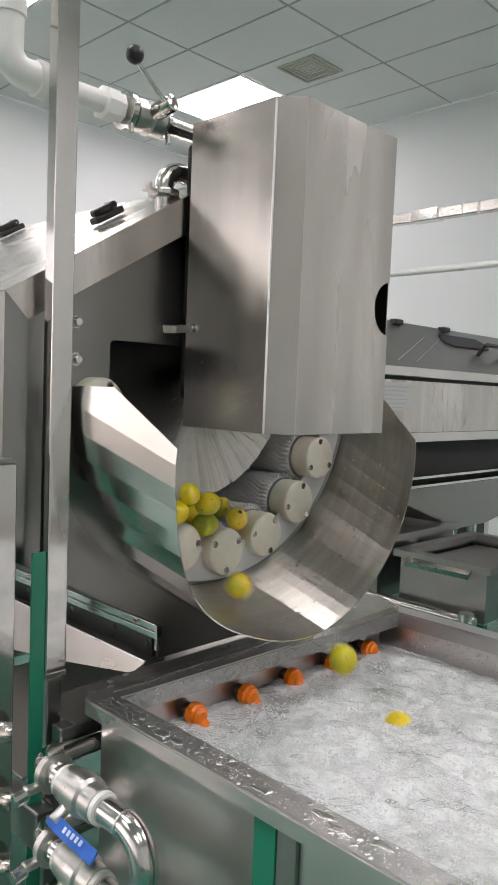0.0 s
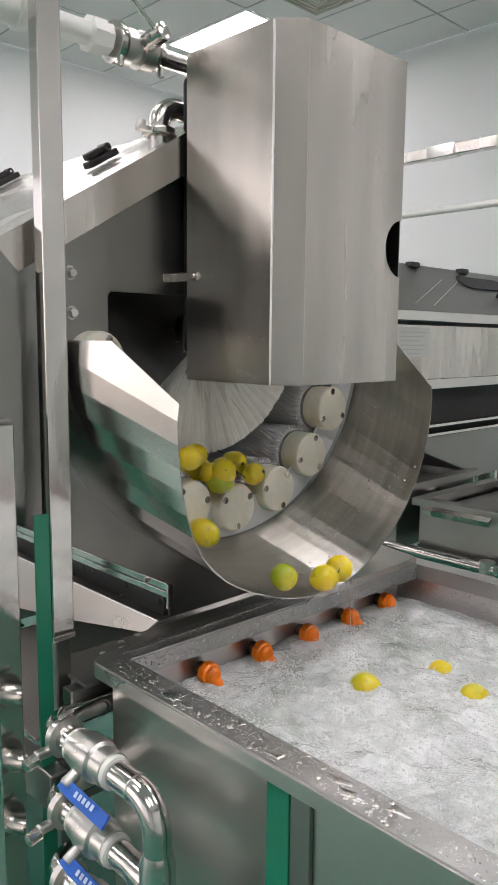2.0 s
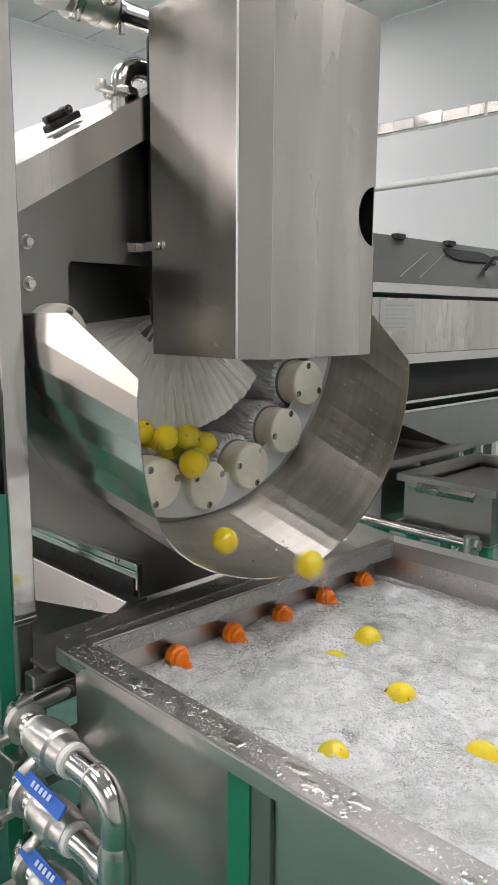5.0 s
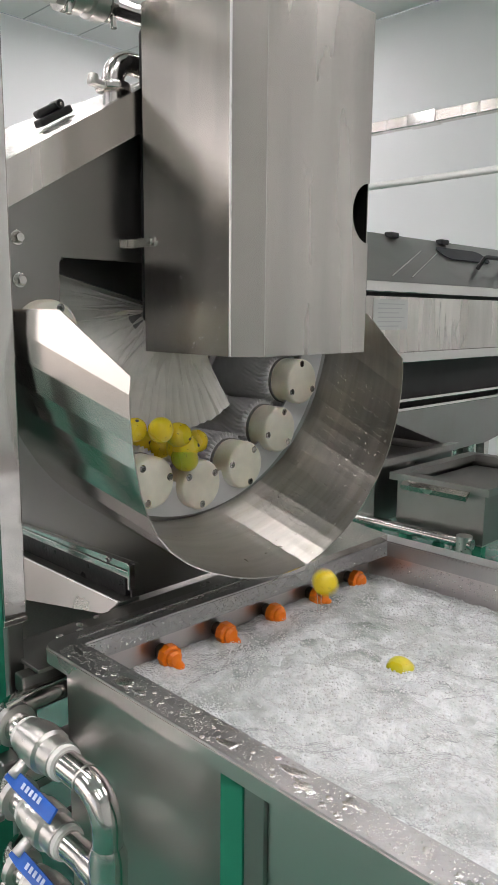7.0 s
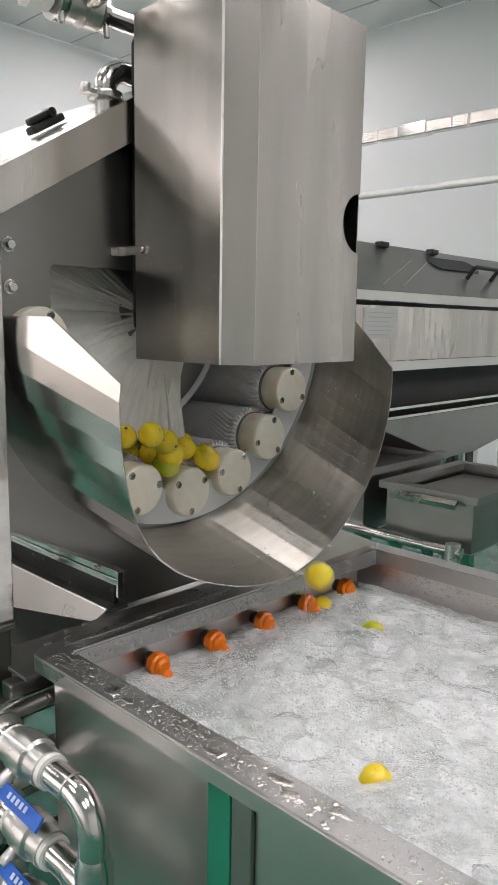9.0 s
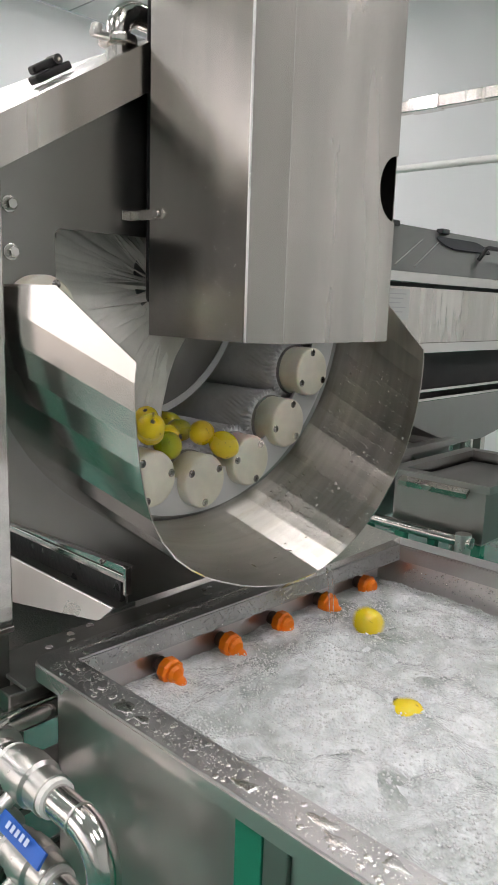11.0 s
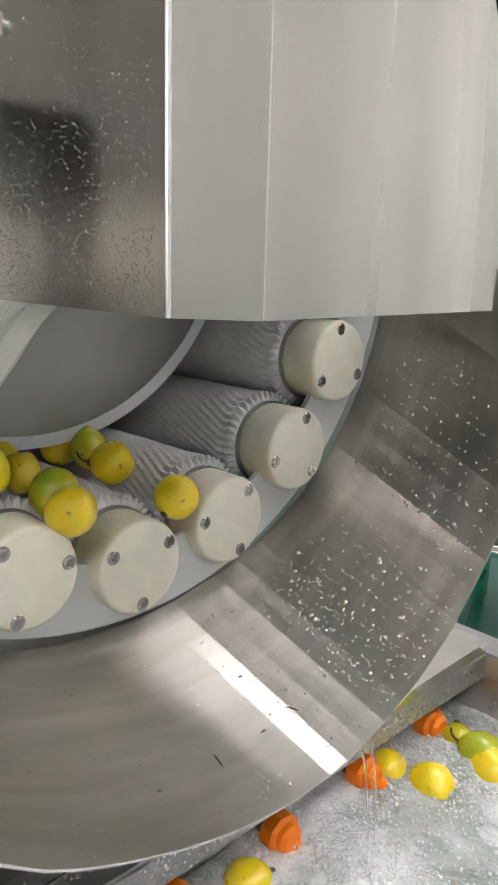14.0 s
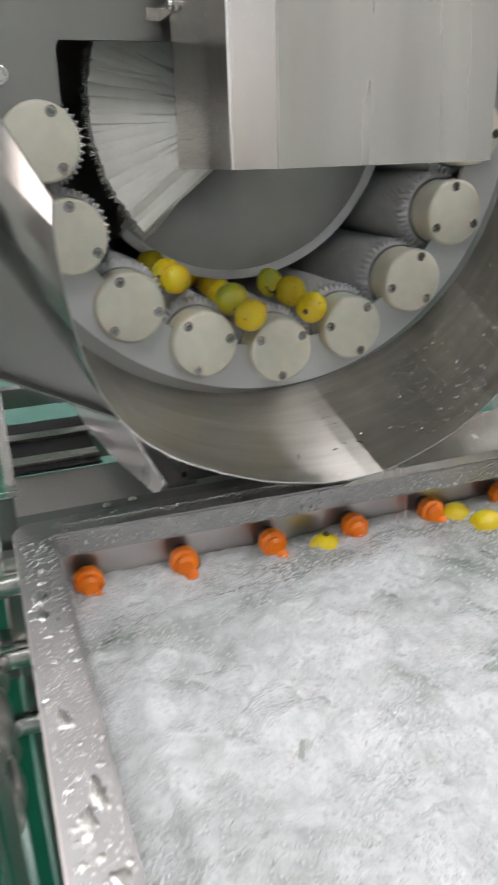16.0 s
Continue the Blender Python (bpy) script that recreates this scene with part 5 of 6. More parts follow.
def fruit(label, group="washed fruit", stalk=False, scale=1.0):
    k = COUNT[0]
    COUNT[0] += 1
    ob = new("citrus_fruit", FRUITS[k % 5])
    ob.scale = (scale,) * 3
    tagged(ob, label, "fruit", group)
    c = new("calyx", CALYX)
    c.parent = ob
    if stalk:
        s = new("stalk", STALK)
        s.parent = ob
    return ob


RAFT_SIZES = []


def build_mounds():
    """Loose rafts of froth that heave and drift on the water."""
    rnd = random.Random(5)
    rafts = []
    root = bpy.data.objects["wash_water"]
    for k in range(54):
        size, tall = rnd.uniform(0.05, 0.12), rnd.uniform(0.003, 0.010)
        bm = bmesh.new()
        rings = []
        for j in range(15):
            u = j / 14
            ring = []
            for i in range(44):
                a = 2 * math.pi * i / 44
                edge = 1 + 0.35 * noise.noise((math.cos(a) * 1.3, math.sin(a) * 1.3, k * 3.1))
                x, y = size * u * edge * math.cos(a), size * u * edge * math.sin(a)
                h = (tall + 0.024) * (1 - u * u) ** 2 - 0.024 + 0.006 * (1 - u * u) * noise.fractal((x * 28 + k, y * 28, k), 1.0, 2.0, 4)
                ring.append(bm.verts.new((x, y, h)))
            rings.append(ring)
        for a, b in zip(rings[1:], rings[2:]):
            for i in range(44):
                bm.faces.new((a[i], a[(i + 1) % 44], b[(i + 1) % 44], b[i]))
        bm.faces.new(rings[1])
        bmesh.ops.delete(bm, geom=rings[0], context="VERTS")
        bm.faces.new(rings[-1][::-1])
        bmesh.ops.recalc_face_normals(bm, faces=bm.faces)
        me = bpy.data.meshes.new("froth_raft")
        bm.to_mesh(me)
        bm.free()
        me.materials.append(M_FOAM)
        me.polygons.foreach_set("use_smooth", [True] * len(me.polygons))
        ob = new("froth_raft", me)
        ob.parent = root
        x, y = rnd.uniform(0.075 + 1.3 * size, 0.70 - 1.3 * size) - 0.39, rnd.uniform(-1.10, -0.13) + 0.6
        rafts.append((ob, x, y, rnd.uniform(0, 6.3), rnd.uniform(0.5, 1.1), tall))
        RAFT_SIZES.append(size)
    return rafts


RAFTS = build_mounds()


def dome_field(spots):
    """Small bubble domes on one mesh; each spot is x, y, z and radius."""
    turn = [(math.cos(k * math.pi / 3), math.sin(k * math.pi / 3)) for k in range(6)]
    pts, faces = [], []
    for x, y, z, r in spots:
        b = len(pts)
        pts += [(x + r * c, y + r * s, z - 0.3 * r) for c, s in turn] + [(x + 0.72 * r * c, y + 0.72 * r * s, z + 0.45 * r) for c, s in turn] + [(x, y, z + 0.75 * r)]
        for k in range(6):
            q = (k + 1) % 6
            faces += [(b + k, b + q, b + 6 + q, b + 6 + k), (b + 6 + k, b + 6 + q, b + 12)]
        faces.append(tuple(b + 5 - k for k in range(6)))
    me = bpy.data.meshes.new("bubble_film")
    me.from_pydata(pts, [], faces)
    me.materials.append(M_BUBBLE)
    me.polygons.foreach_set("use_smooth", [True] * len(me.polygons))
    return me


def build_bubbles():
    rnd = random.Random(9)
    root = bpy.data.objects["wash_water"]
    spots = []
    while len(spots) < 26000:
        x, y = rnd.uniform(0.04, 0.74), rnd.uniform(-1.05, -0.045)
        if noise.noise((x * 14, y * 14, 4.0)) < rnd.uniform(-0.6, 0.5):
            continue
        spots.append((x - 0.39, y + 0.6, swell(x, y) + rnd.uniform(0, 0.003), 0.0006 + 0.0018 * rnd.random() ** 2.5))
    ob = new("bubble_film", dome_field(spots))
    ob.parent = root
    tagged(ob, kind="stuff")
    for raft, size in zip(RAFTS, RAFT_SIZES):
        spots = []
        for i in range(int(52000 * size * size)):
            a, u = rnd.uniform(0, 6.283), rnd.random() ** 0.5
            u *= 0.75
            x, y = size * u * math.cos(a), size * u * math.sin(a)
            spots.append((x, y, (raft[5] + 0.024) * (1 - u * u) ** 2 - 0.024 + 0.002, 0.0006 + 0.0018 * rnd.random() ** 2.5))
        ob = new("bubble_film", dome_field(spots))
        ob.parent = raft[0]
        tagged(ob, kind="stuff")


build_bubbles()


# Rows of seconds and place for the fruit that waits on the rollers.
PILE = [
    [(0, 0.253, 0.420, 1.098), (1.5, 0.253, 0.420, 1.098), (3.5, 0.253, 0.420, 1.098), (5, 0.253, 0.420, 1.098), (9, 0.253, 0.420, 1.098), (11.5, 0.253, 0.420, 1.098), (12.5, 0.253, 0.420, 1.098), (13, 0.253, 0.340, 1.098), (14.5, 0.253, 0.310, 1.098), (16, 0.253, 0.280, 1.098)],
    [(0, 0.321, 0.090, 1.093), (1.5, 0.312, 0.090, 1.096), (3.5, 0.331, 0.420, 1.090), (5, 0.331, 0.100, 1.090), (9, 0.331, 0.110, 1.090), (11.5, 0.321, 0.420, 1.093), (12.5, 0.321, 0.200, 1.093), (13, 0.272, 0.200, 1.086), (14.5, 0.253, 0.220, 1.098), (16, 0.253, 0.190, 1.098)],
    [(0, 0.356, 0.170, 1.058), (1.5, 0.343, 0.180, 1.048), (3.5, 0.293, 0.130, 1.104), (5, 0.268, 0.140, 1.101), (9, 0.268, 0.140, 1.101), (11.5, 0.302, 0.150, 1.100), (12.5, 0.302, 0.130, 1.100), (13, 0.277, 0.150, 1.096), (14.5, 0.253, 0.170, 1.098), (16, 0.253, 0.140, 1.098)],
    [(0, 0.437, 0.420, 1.048), (1.5, 0.437, 0.420, 1.048), (3.5, 0.437, 0.420, 1.048), (5, 0.437, 0.420, 1.048), (9, 0.437, 0.120, 1.048), (11.5, 0.437, 0.110, 1.048), (12.5, 0.437, 0.100, 1.048), (13, 0.435, 0.340, 1.060), (14.5, 0.435, 0.320, 1.060), (16, 0.327, 0.350, 1.076)],
    [(0, 0.356, 0.420, 1.058), (1.5, 0.356, 0.420, 1.058), (3.5, 0.356, 0.420, 1.058), (5, 0.356, 0.420, 1.058), (9, 0.356, 0.420, 1.058), (11.5, 0.356, 0.420, 1.058), (12.5, 0.356, 0.420, 1.058), (13, 0.356, 0.340, 1.058), (14.5, 0.356, 0.310, 1.058), (16, 0.356, 0.320, 1.058)],
    [(0, 0.276, 0.090, 1.114), (1.5, 0.334, 0.120, 1.062), (3.5, 0.334, 0.120, 1.062), (5, 0.334, 0.150, 1.062), (9, 0.345, 0.170, 1.060), (11.5, 0.345, 0.420, 1.060), (12.5, 0.345, 0.420, 1.060), (13, 0.345, 0.270, 1.060), (14.5, 0.345, 0.240, 1.060), (16, 0.334, 0.200, 1.062)],
    [(0, 0.343, 0.120, 1.048), (1.5, 0.343, 0.110, 1.048), (3.5, 0.343, 0.090, 1.048), (5, 0.343, 0.090, 1.048), (9, 0.343, 0.120, 1.048), (11.5, 0.334, 0.140, 1.062), (12.5, 0.350, 0.140, 1.086), (13, 0.334, 0.150, 1.062), (14.5, 0.334, 0.160, 1.062), (16, 0.334, 0.150, 1.062)],
    [(0, 0.256, 0.100, 1.082), (1.5, 0.268, 0.100, 1.101), (3.5, 0.262, 0.090, 1.092), (5, 0.277, 0.090, 1.096), (9, 0.284, 0.090, 1.109), (11.5, 0.272, 0.110, 1.086), (12.5, 0.272, 0.090, 1.086), (13, 0.262, 0.090, 1.092), (14.5, 0.343, 0.120, 1.048), (16, 0.343, 0.100, 1.048)],
    [(0, 0.446, 0.190, 1.062), (1.5, 0.379, 0.110, 1.067), (3.5, 0.343, 0.220, 1.048), (5, 0.343, 0.220, 1.048), (9, 0.345, 0.220, 1.060), (11.5, 0.435, 0.210, 1.060), (12.5, 0.422, 0.190, 1.069), (13, 0.446, 0.300, 1.062), (14.5, 0.446, 0.270, 1.062), (16, 0.435, 0.260, 1.060)],
    [(0, 0.446, 0.420, 1.062), (1.5, 0.446, 0.420, 1.062), (3.5, 0.446, 0.420, 1.062), (5, 0.446, 0.420, 1.062), (9, 0.446, 0.420, 1.062), (11.5, 0.446, 0.260, 1.062), (12.5, 0.343, 0.210, 1.048), (13, 0.435, 0.230, 1.060), (14.5, 0.435, 0.210, 1.060), (16, 0.435, 0.180, 1.060)],
    [(0, 0.437, 0.130, 1.048), (1.5, 0.437, 0.100, 1.048), (3.5, 0.446, 0.190, 1.062), (5, 0.401, 0.130, 1.067), (9, 0.401, 0.140, 1.067), (11.5, 0.411, 0.140, 1.068), (12.5, 0.411, 0.120, 1.068), (13, 0.424, 0.130, 1.058), (14.5, 0.437, 0.110, 1.048), (16, 0.437, 0.110, 1.048)],
]

# The same for the fruit that leaves the drum, rolls down the chute and drops into the froth.
FALL = [
    [(0, 0.444, -0.140, 0.839), (0.3, 0.275, -0.316, 0.760), (0.5, 0.234, -0.366, 0.760), (0.7, 0.200, -0.405, 0.760), (1, 0.170, -0.479, 0.760), (1.45, 0.150, -0.519, 0.735), (16, 0.130, -0.579, 0.660)],
    [(0, 0.355, 0.036, 0.947), (0.3, 0.485, -0.140, 0.817), (0.5, 0.341, -0.338, 0.760), (0.7, 0.340, -0.372, 0.760), (1, 0.379, -0.396, 0.760), (1.45, 0.359, -0.436, 0.735), (16, 0.339, -0.496, 0.660)],
    [(0, 0.443, -0.260, 0.760), (0.5, 0.262, -0.393, 0.760), (0.95, 0.242, -0.433, 0.735), (16, 0.222, -0.493, 0.660)],
    [(0, 0.264, 0.222, 1.094), (0.28, 0.264, 0.085, 1.098), (0.5, 0.228, -0.070, 0.972), (0.7, 0.393, -0.140, 0.882), (1, 0.384, -0.260, 0.760), (1.3, 0.446, -0.227, 0.760), (1.75, 0.426, -0.267, 0.735), (16, 0.406, -0.327, 0.660)],
    [(0, 0.346, 0.238, 1.063), (0.48, 0.346, 0.085, 1.067), (0.7, 0.302, -0.107, 0.930), (1, 0.440, -0.140, 0.840), (1.3, 0.372, -0.310, 0.760), (1.75, 0.352, -0.350, 0.735), (16, 0.332, -0.410, 0.660)],
    [(0, 0.264, 0.238, 1.094), (0.48, 0.264, 0.085, 1.098), (0.7, 0.175, -0.070, 1.001), (1, 0.394, -0.059, 0.926), (1.2, 0.454, -0.140, 0.834), (1.5, 0.468, -0.310, 0.760), (1.95, 0.448, -0.350, 0.735), (16, 0.428, -0.410, 0.660)],
    [(0, 0.346, 0.262, 1.063), (0.78, 0.346, 0.085, 1.067), (1, 0.308, -0.047, 0.940), (1.3, 0.413, 0.006, 0.939), (1.5, 0.519, -0.140, 0.829), (1.7, 0.294, -0.377, 0.760), (2, 0.495, -0.273, 0.760), (2.45, 0.475, -0.313, 0.735), (16, 0.455, -0.373, 0.660)],
    [(0, 0.264, 0.262, 1.094), (0.78, 0.264, 0.085, 1.098), (1, 0.208, -0.070, 0.965), (1.3, 0.384, 0.078, 0.954), (1.5, 0.383, -0.140, 0.896), (1.7, 0.495, -0.310, 0.760), (2, 0.444, -0.360, 0.760), (2.45, 0.424, -0.400, 0.735), (16, 0.404, -0.460, 0.660)],
    [(0, 0.434, 0.302, 1.063), (0.28, 0.434, 0.170, 1.063), (1.28, 0.434, 0.085, 1.067), (1.5, 0.432, 0.041, 0.949), (1.7, 0.404, -0.070, 0.923), (2, 0.335, -0.237, 0.760), (2.45, 0.315, -0.277, 0.735), (16, 0.295, -0.337, 0.660)],
    [(0, 0.346, 0.310, 1.063), (0.38, 0.346, 0.170, 1.063), (1.38, 0.346, 0.085, 1.067), (1.5, 0.337, 0.075, 0.982), (1.7, 0.328, -0.069, 0.930), (2, 0.426, -0.108, 0.917), (2.3, 0.479, -0.140, 0.862), (2.5, 0.504, -0.201, 0.760), (2.7, 0.405, -0.322, 0.760), (3, 0.360, -0.434, 0.760), (3.45, 0.340, -0.474, 0.735), (16, 0.320, -0.534, 0.660)],
    [(0, 0.434, 0.318, 1.063), (0.48, 0.434, 0.170, 1.063), (1.48, 0.434, 0.085, 1.067), (1.7, 0.432, 0.051, 0.951), (2, 0.376, -0.117, 0.914), (2.3, 0.429, -0.140, 0.841), (2.5, 0.495, -0.162, 0.760), (2.7, 0.229, -0.252, 0.760), (3.15, 0.209, -0.292, 0.735), (16, 0.189, -0.352, 0.660)],
    [(0, 0.346, 0.318, 1.063), (0.48, 0.346, 0.170, 1.063), (1.48, 0.346, 0.085, 1.067), (1.7, 0.322, 0.067, 0.959), (2, 0.279, -0.116, 0.937), (2.3, 0.377, -0.097, 0.918), (2.7, 0.441, -0.140, 0.841), (3, 0.517, -0.199, 0.760), (3.3, 0.514, -0.222, 0.760), (3.5, 0.516, -0.242, 0.760), (3.7, 0.590, -0.237, 0.760), (4.15, 0.570, -0.277, 0.735), (16, 0.550, -0.337, 0.660)],
    [(0, 0.264, 0.350, 1.094), (0.88, 0.264, 0.170, 1.094), (1.88, 0.264, 0.085, 1.098), (2, 0.279, 0.075, 0.970), (2.5, 0.374, -0.037, 0.930), (2.7, 0.362, -0.087, 0.921), (3, 0.439, -0.140, 0.855), (3.3, 0.421, -0.319, 0.760), (3.5, 0.456, -0.366, 0.760), (3.95, 0.436, -0.406, 0.735), (16, 0.416, -0.466, 0.660)],
    [(0, 0.346, 0.374, 1.063), (1.18, 0.346, 0.170, 1.063), (2.18, 0.346, 0.085, 1.067), (2.3, 0.335, 0.075, 0.966), (2.7, 0.306, 0.009, 0.952), (3, 0.378, -0.110, 0.915), (3.3, 0.506, -0.140, 0.802), (3.5, 0.266, -0.508, 0.760), (3.95, 0.246, -0.548, 0.735), (16, 0.226, -0.608, 0.660)],
    [(0, 0.434, 0.422, 1.063), (1.78, 0.434, 0.170, 1.063), (2.78, 0.434, 0.085, 1.067), (3, 0.387, 0.010, 0.939), (3.3, 0.529, -0.070, 0.888), (3.5, 0.301, -0.353, 0.760), (3.95, 0.281, -0.393, 0.735), (16, 0.261, -0.453, 0.660)],
    [(0, 0.346, 0.422, 1.063), (1.78, 0.346, 0.170, 1.063), (2.78, 0.346, 0.085, 1.067), (3, 0.367, -0.050, 0.928), (3.3, 0.426, -0.140, 0.824), (3.5, 0.124, -0.471, 0.760), (3.95, 0.104, -0.511, 0.735), (16, 0.084, -0.571, 0.660)],
    [(0, 0.434, 0.422, 1.063), (1.78, 0.434, 0.170, 1.063), (2.78, 0.434, 0.085, 1.067), (3, 0.425, 0.001, 0.940), (3.3, 0.433, -0.096, 0.921), (3.5, 0.341, -0.140, 0.896), (3.7, 0.280, -0.213, 0.760), (4.15, 0.260, -0.253, 0.735), (16, 0.240, -0.313, 0.660)],
    [(0, 0.346, 0.470, 1.063), (2.38, 0.346, 0.170, 1.063), (3.38, 0.346, 0.085, 1.067), (3.5, 0.325, 0.075, 1.032), (3.7, 0.346, 0.017, 0.945), (4, 0.402, -0.140, 0.837), (4.3, 0.363, -0.366, 0.760), (4.5, 0.331, -0.327, 0.760), (4.95, 0.311, -0.367, 0.735), (16, 0.291, -0.427, 0.660)],
    [(0, 0.264, 0.470, 1.094), (2.38, 0.264, 0.170, 1.094), (3.38, 0.264, 0.085, 1.098), (3.5, 0.245, 0.075, 1.011), (3.7, 0.312, 0.075, 0.949), (4, 0.348, -0.095, 0.921), (4.3, 0.382, -0.112, 0.914), (4.5, 0.451, -0.140, 0.853), (4.7, 0.553, -0.306, 0.760), (5, 0.338, -0.349, 0.760), (5.45, 0.318, -0.389, 0.735), (16, 0.298, -0.449, 0.660)],
    [(0, 0.346, 0.478, 1.063), (2.48, 0.346, 0.170, 1.063), (3.48, 0.346, 0.085, 1.067), (3.7, 0.342, 0.045, 0.951), (4, 0.449, -0.140, 0.850), (4.3, 0.419, -0.266, 0.760), (4.5, 0.333, -0.307, 0.760), (5, 0.182, -0.354, 0.760), (5.45, 0.162, -0.394, 0.735), (16, 0.142, -0.454, 0.660)],
    [(0, 0.346, 0.526, 1.063), (3.08, 0.346, 0.170, 1.063), (4.08, 0.346, 0.085, 1.067), (4.3, 0.292, -0.052, 0.944), (4.5, 0.518, -0.070, 0.877), (4.7, 0.413, -0.140, 0.864), (5, 0.379, -0.196, 0.760), (5.45, 0.359, -0.236, 0.735), (16, 0.339, -0.296, 0.660)],
    [(0, 0.346, 0.526, 1.063), (3.08, 0.346, 0.170, 1.063), (4.08, 0.346, 0.085, 1.067), (4.3, 0.346, -0.034, 0.934), (4.5, 0.385, -0.058, 0.925), (4.7, 0.447, -0.140, 0.832), (5, 0.469, -0.196, 0.760), (5.2, 0.625, -0.135, 0.760), (5.65, 0.605, -0.175, 0.735), (16, 0.585, -0.235, 0.660)],
    [(0, 0.346, 0.542, 1.063), (3.28, 0.346, 0.170, 1.063), (4.28, 0.346, 0.085, 1.067), (4.5, 0.339, -0.008, 0.941), (4.7, 0.379, -0.033, 0.931), (5, 0.383, -0.140, 0.907), (5.2, 0.539, -0.313, 0.760), (5.65, 0.519, -0.353, 0.735), (16, 0.499, -0.413, 0.660)],
    [(0, 0.346, 0.558, 1.063), (3.48, 0.346, 0.170, 1.063), (4.48, 0.346, 0.085, 1.067), (4.7, 0.335, 0.035, 0.950), (5, 0.277, -0.055, 0.950), (5.2, 0.460, -0.140, 0.847), (5.4, 0.520, -0.220, 0.760), (6, 0.480, -0.320, 0.740), (16, 0.460, -0.450, 0.660)],
    [(0, 0.346, 0.590, 1.063), (3.88, 0.346, 0.170, 1.063), (4.88, 0.346, 0.085, 1.067), (5, 0.324, 0.075, 1.046), (5.2, 0.317, 0.014, 0.950), (5.55, 0.377, -0.220, 0.760), (6.15, 0.337, -0.320, 0.740), (16, 0.317, -0.450, 0.660)],
    [(0, 0.285, -0.534, 0.660), (4.7, 0.305, -0.504, 0.720), (5, 0.315, -0.484, 0.760), (5.2, 0.399, -0.413, 0.760), (5.65, 0.379, -0.453, 0.735), (16, 0.359, -0.513, 0.660)],
    [(0, 0.346, 0.766, 1.063), (6.08, 0.346, 0.170, 1.063), (7.08, 0.346, 0.085, 1.067), (7.3, 0.350, -0.110, 0.917), (7.5, 0.390, -0.259, 0.760), (7.7, 0.452, -0.175, 0.760), (8, 0.474, -0.097, 0.760), (8.5, 0.517, -0.084, 0.760), (9, 0.594, -0.040, 0.760), (9.45, 0.574, -0.080, 0.735), (16, 0.554, -0.140, 0.660)],
    [(0, 0.346, 0.790, 1.063), (6.38, 0.346, 0.170, 1.063), (7.38, 0.346, 0.085, 1.067), (7.5, 0.330, 0.075, 1.018), (7.7, 0.336, 0.054, 0.954), (8, 0.404, -0.140, 0.898), (8.3, 0.447, -0.176, 0.760), (8.5, 0.297, -0.279, 0.760), (9, 0.208, -0.426, 0.760), (9.2, 0.168, -0.486, 0.760), (9.65, 0.148, -0.526, 0.735), (16, 0.128, -0.586, 0.660)],
    [(0, 0.347, -0.330, 0.660), (7.7, 0.367, -0.300, 0.720), (8, 0.377, -0.280, 0.760), (8.3, 0.309, -0.319, 0.760), (8.75, 0.289, -0.359, 0.735), (16, 0.269, -0.419, 0.660)],
    [(0, 0.346, 0.870, 1.063), (7.38, 0.346, 0.170, 1.063), (8.38, 0.346, 0.085, 1.067), (8.5, 0.338, 0.075, 1.024), (8.7, 0.336, -0.022, 0.938), (9, 0.454, -0.140, 0.882), (9.2, 0.543, -0.161, 0.760), (9.65, 0.523, -0.201, 0.735), (16, 0.503, -0.261, 0.660)],
    [(0, 0.499, -0.207, 0.660), (8.4, 0.519, -0.177, 0.720), (8.7, 0.529, -0.157, 0.760), (9, 0.562, -0.178, 0.760), (9.2, 0.546, -0.228, 0.760), (9.65, 0.526, -0.268, 0.735), (16, 0.506, -0.328, 0.660)],
    [(0, 0.264, 0.900, 1.094), (10.08, 0.264, 0.170, 1.094), (11.08, 0.264, 0.085, 1.098), (11.3, 0.245, 0.009, 0.978), (11.5, 0.306, -0.140, 0.934), (11.7, 0.504, -0.201, 0.760), (12, 0.331, -0.266, 0.760), (12.45, 0.311, -0.306, 0.735), (16, 0.291, -0.366, 0.660)],
    [(0, 0.466, -0.273, 0.660), (11.2, 0.486, -0.243, 0.720), (11.5, 0.496, -0.223, 0.760), (12, 0.514, -0.193, 0.760), (12.2, 0.545, -0.201, 0.760), (12.65, 0.525, -0.241, 0.735), (16, 0.505, -0.301, 0.660)],
    [(0, 0.346, 0.900, 1.063), (10.88, 0.346, 0.170, 1.063), (11.88, 0.346, 0.085, 1.067), (12, 0.344, 0.075, 0.961), (12.2, 0.298, -0.140, 0.944), (12.5, 0.574, -0.055, 0.760), (13, 0.579, -0.051, 0.760), (14, 0.591, -0.040, 0.760), (16, 0.591, -0.040, 0.760)],
    [(0, 0.346, 0.900, 1.063), (11.38, 0.346, 0.170, 1.063), (12.38, 0.346, 0.085, 1.067), (12.5, 0.332, 0.075, 0.999), (12.7, 0.358, -0.013, 0.936), (13, 0.387, -0.220, 0.760), (13.45, 0.367, -0.260, 0.735), (16, 0.347, -0.320, 0.660)],
    [(0, 0.264, 0.900, 1.094), (11.58, 0.264, 0.170, 1.094), (12.58, 0.264, 0.085, 1.098), (12.7, 0.301, 0.075, 0.953), (13, 0.388, -0.025, 0.932), (13.2, 0.375, -0.140, 0.877), (13.4, 0.435, -0.220, 0.760), (14, 0.395, -0.320, 0.740), (16, 0.375, -0.450, 0.660)],
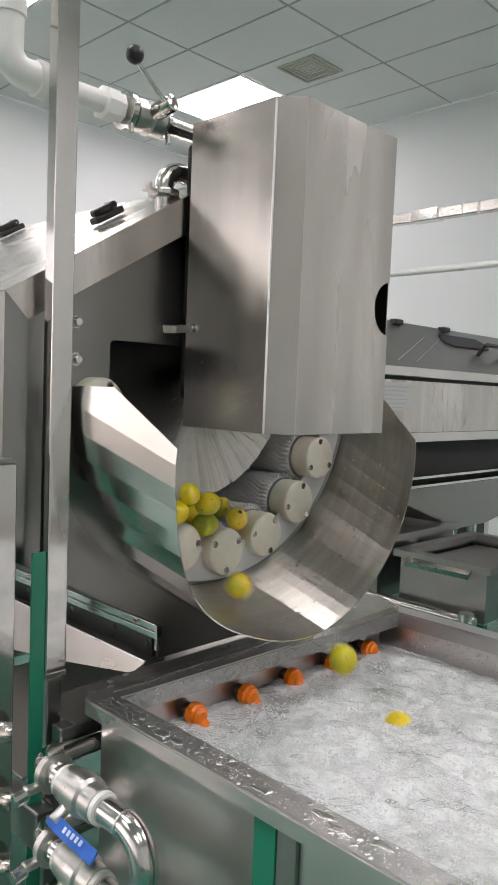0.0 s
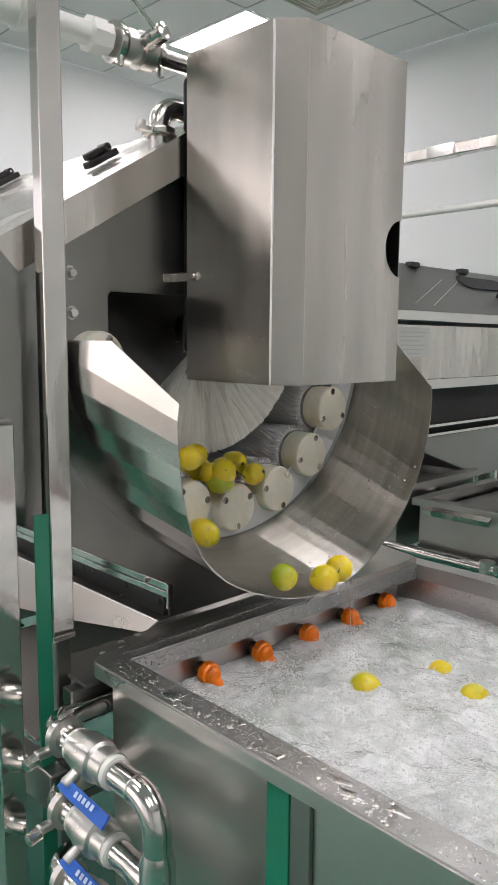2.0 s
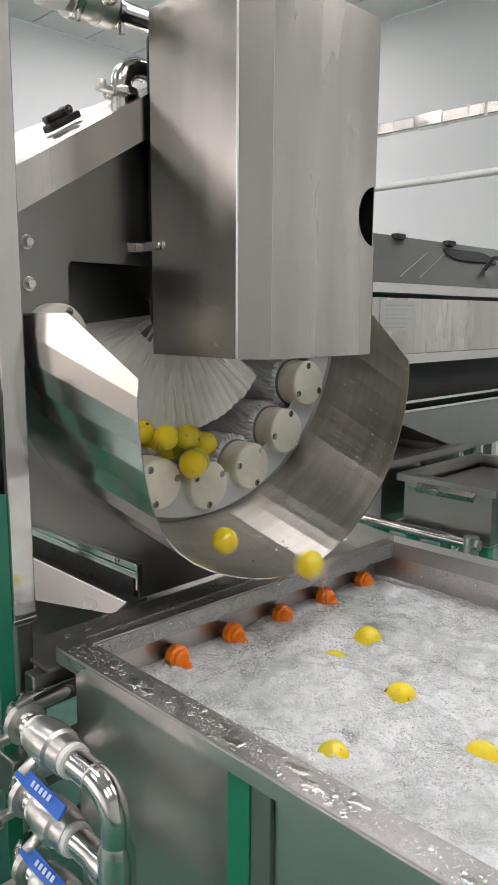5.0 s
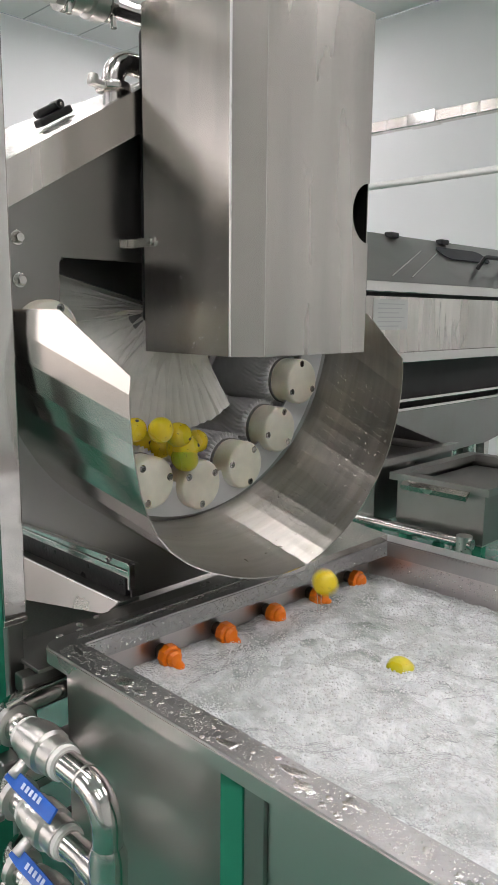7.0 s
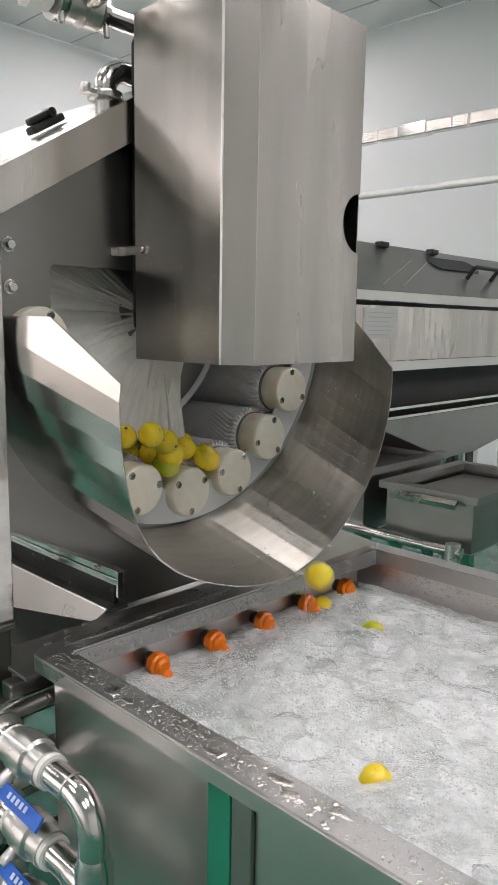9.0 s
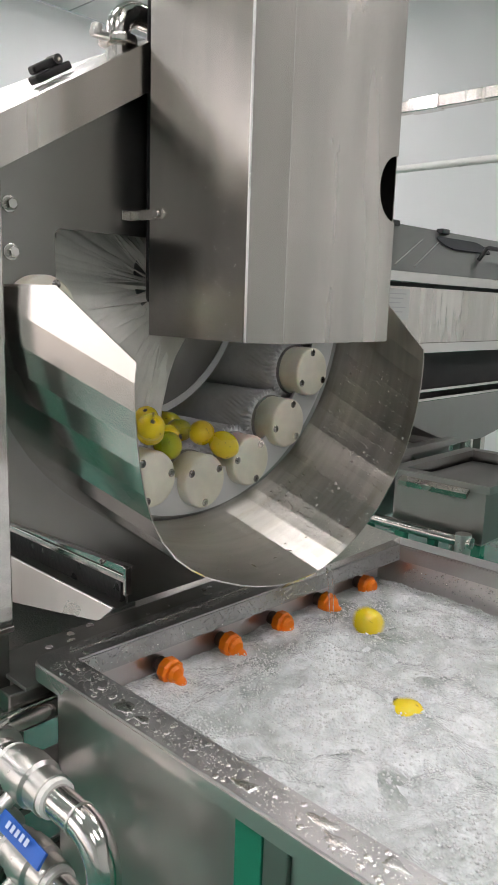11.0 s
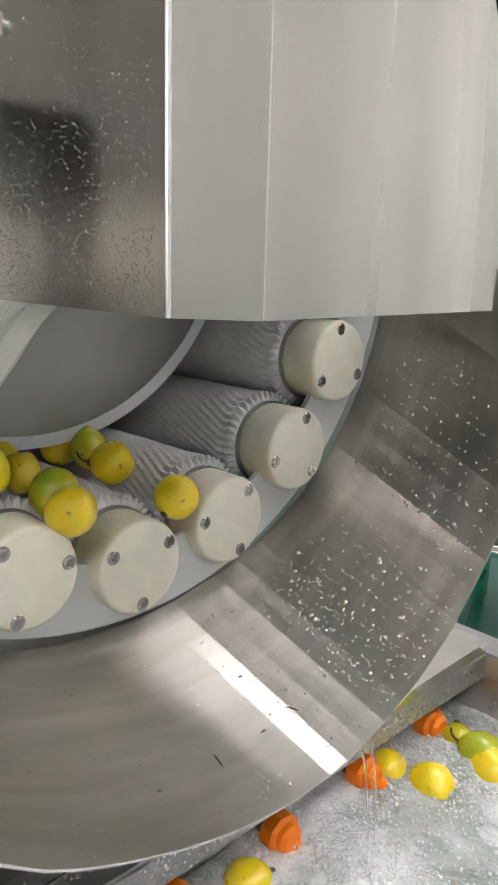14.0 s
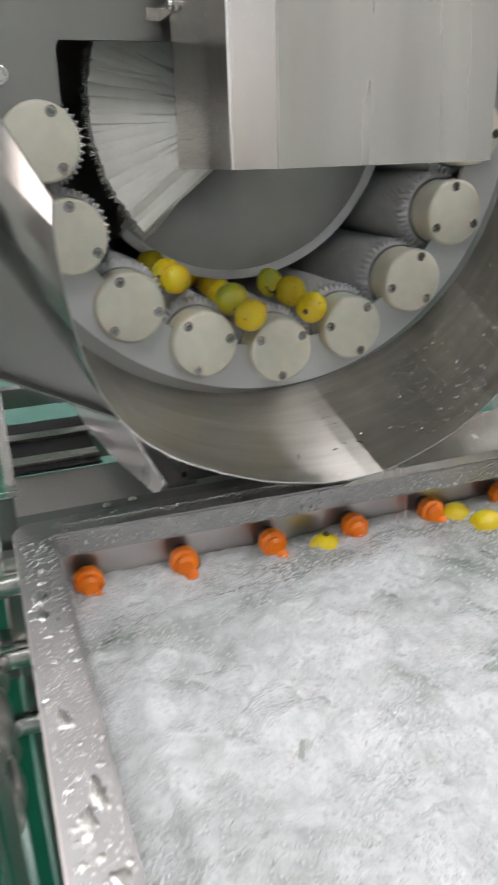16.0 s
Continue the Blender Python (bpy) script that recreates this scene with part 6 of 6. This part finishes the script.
    [(0, 0.434, 0.900, 1.063), (11.88, 0.434, 0.170, 1.063), (12.88, 0.434, 0.085, 1.067), (13, 0.421, 0.075, 1.044), (13.2, 0.427, 0.002, 0.940), (13.5, 0.421, -0.192, 0.760), (13.95, 0.401, -0.232, 0.735), (16, 0.381, -0.292, 0.660)],
    [(0, 0.264, 0.900, 1.094), (13.88, 0.264, 0.170, 1.094), (14.88, 0.264, 0.085, 1.098), (15, 0.231, 0.075, 0.977), (15.2, 0.290, -0.085, 0.939), (15.5, 0.328, -0.195, 0.715), (15.9, 0.308, -0.235, 0.735), (16, 0.288, -0.295, 0.660)],
    [(0, 0.341, -0.096, 0.660), (12.7, 0.361, -0.066, 0.720), (13, 0.371, -0.046, 0.760), (14, 0.383, -0.049, 0.760), (16, 0.383, -0.049, 0.760)],
    [(0, 0.596, -0.140, 0.660), (12.7, 0.616, -0.110, 0.720), (13, 0.626, -0.090, 0.760), (14, 0.680, -0.069, 0.760), (16, 0.680, -0.069, 0.760)],
    [(0, 0.638, -0.159, 0.660), (12.7, 0.658, -0.129, 0.720), (13, 0.668, -0.109, 0.760), (14, 0.674, -0.102, 0.760), (16, 0.674, -0.102, 0.760)],
    [(0, 0.581, -0.228, 0.660), (12.2, 0.601, -0.198, 0.720), (12.5, 0.611, -0.178, 0.760), (13, 0.651, -0.146, 0.760), (14, 0.664, -0.117, 0.760), (16, 0.664, -0.117, 0.760)],
    [(0, 0.346, 0.662, 1.063), (4.78, 0.346, 0.170, 1.063), (5.78, 0.346, 0.085, 1.067), (5.9, 0.346, 0.075, 1.030), (6.1, 0.360, 0.000, 0.945), (6.35, 0.400, -0.100, 0.915), (6.5, 0.430, -0.140, 0.860), (6.7, 0.450, -0.220, 0.760), (7.2, 0.400, -0.330, 0.760), (7.65, 0.380, -0.370, 0.735), (16, 0.360, -0.430, 0.660)],
    [(0, 0.434, 0.702, 1.063), (5.28, 0.434, 0.170, 1.063), (6.28, 0.434, 0.085, 1.067), (6.4, 0.434, 0.075, 1.030), (6.6, 0.400, 0.000, 0.940), (6.8, 0.410, -0.100, 0.915), (7, 0.440, -0.140, 0.860), (7.2, 0.500, -0.200, 0.760), (7.7, 0.560, -0.160, 0.760), (8.15, 0.540, -0.200, 0.735), (16, 0.520, -0.260, 0.660)],
    [(0, 0.346, 0.900, 1.063), (8.48, 0.346, 0.170, 1.063), (9.48, 0.346, 0.085, 1.067), (9.6, 0.346, 0.075, 1.030), (9.8, 0.360, 0.000, 0.945), (10, 0.400, -0.100, 0.915), (10.15, 0.430, -0.140, 0.860), (10.4, 0.470, -0.200, 0.760), (10.9, 0.360, -0.310, 0.760), (11.35, 0.340, -0.350, 0.735), (16, 0.320, -0.410, 0.660)],
    [(0, 0.434, 0.900, 1.063), (9.18, 0.434, 0.170, 1.063), (10.18, 0.434, 0.085, 1.067), (10.3, 0.434, 0.075, 1.030), (10.5, 0.400, 0.000, 0.940), (10.7, 0.410, -0.100, 0.915), (10.85, 0.440, -0.140, 0.860), (11.1, 0.550, -0.150, 0.760), (12.5, 0.600, -0.090, 0.760), (16, 0.610, -0.085, 0.760)],
]

PILED = [fruit("ripe yellow citrus fruit resting between wet brush rollers", stalk=k % 3 == 0, scale=0.82 - 0.05 * (k % 3)) for k in range(len(PILE))]
FALLEN = [fruit("wet yellow-green citrus fruit tumbling from chute into froth", stalk=k % 3 == 1, scale=0.88 - 0.04 * (k % 4)) for k in range(len(FALL))]


def motions():
    def afloat(x, y, z):
        return WATER_Z + swell(x, y) - 0.009 if abs(z - 0.760) < 0.002 and y < -0.03 else z

    walk(rotor, [(t, pose(AX, 0, AZ, 0, a, 0)) for t, a in
                 ((0, 2), (2, 24), (3.6, 42), (5.2, 60), (7.5, 84), (9, 104), (11.5, 131), (13, 142), (15, 156), (16, 163))])
    for k, (ob, rows) in enumerate(zip(PILED, PILE)):
        walk(ob, [(t, pose(x, y, z, 40 * k + 25 * i, 70 * k, 15 * i)) for i, (t, x, y, z) in enumerate(rows)])
    for k, (ob, rows) in enumerate(zip(FALLEN, FALL)):
        walk(ob, [(t, pose(x, y, afloat(x, y, z), 55 * k + 62 * i, 33 * k, 20 * i)) for i, (t, x, y, z) in enumerate(rows)])
    for ob, x, y, phase, pace, tall in RAFTS:
        walk(ob, [(t, pose(x + 0.022 * math.sin(pace * t + phase), y + 0.022 * math.cos(1.3 * pace * t + phase),
                           0.007 * math.sin(3.1 * pace * t + 2 * phase) - 0.003, 0, 0, 60 * math.sin(0.5 * pace * t + phase)))
                  for t in [0.4 * i for i in range(41)]])


motions()
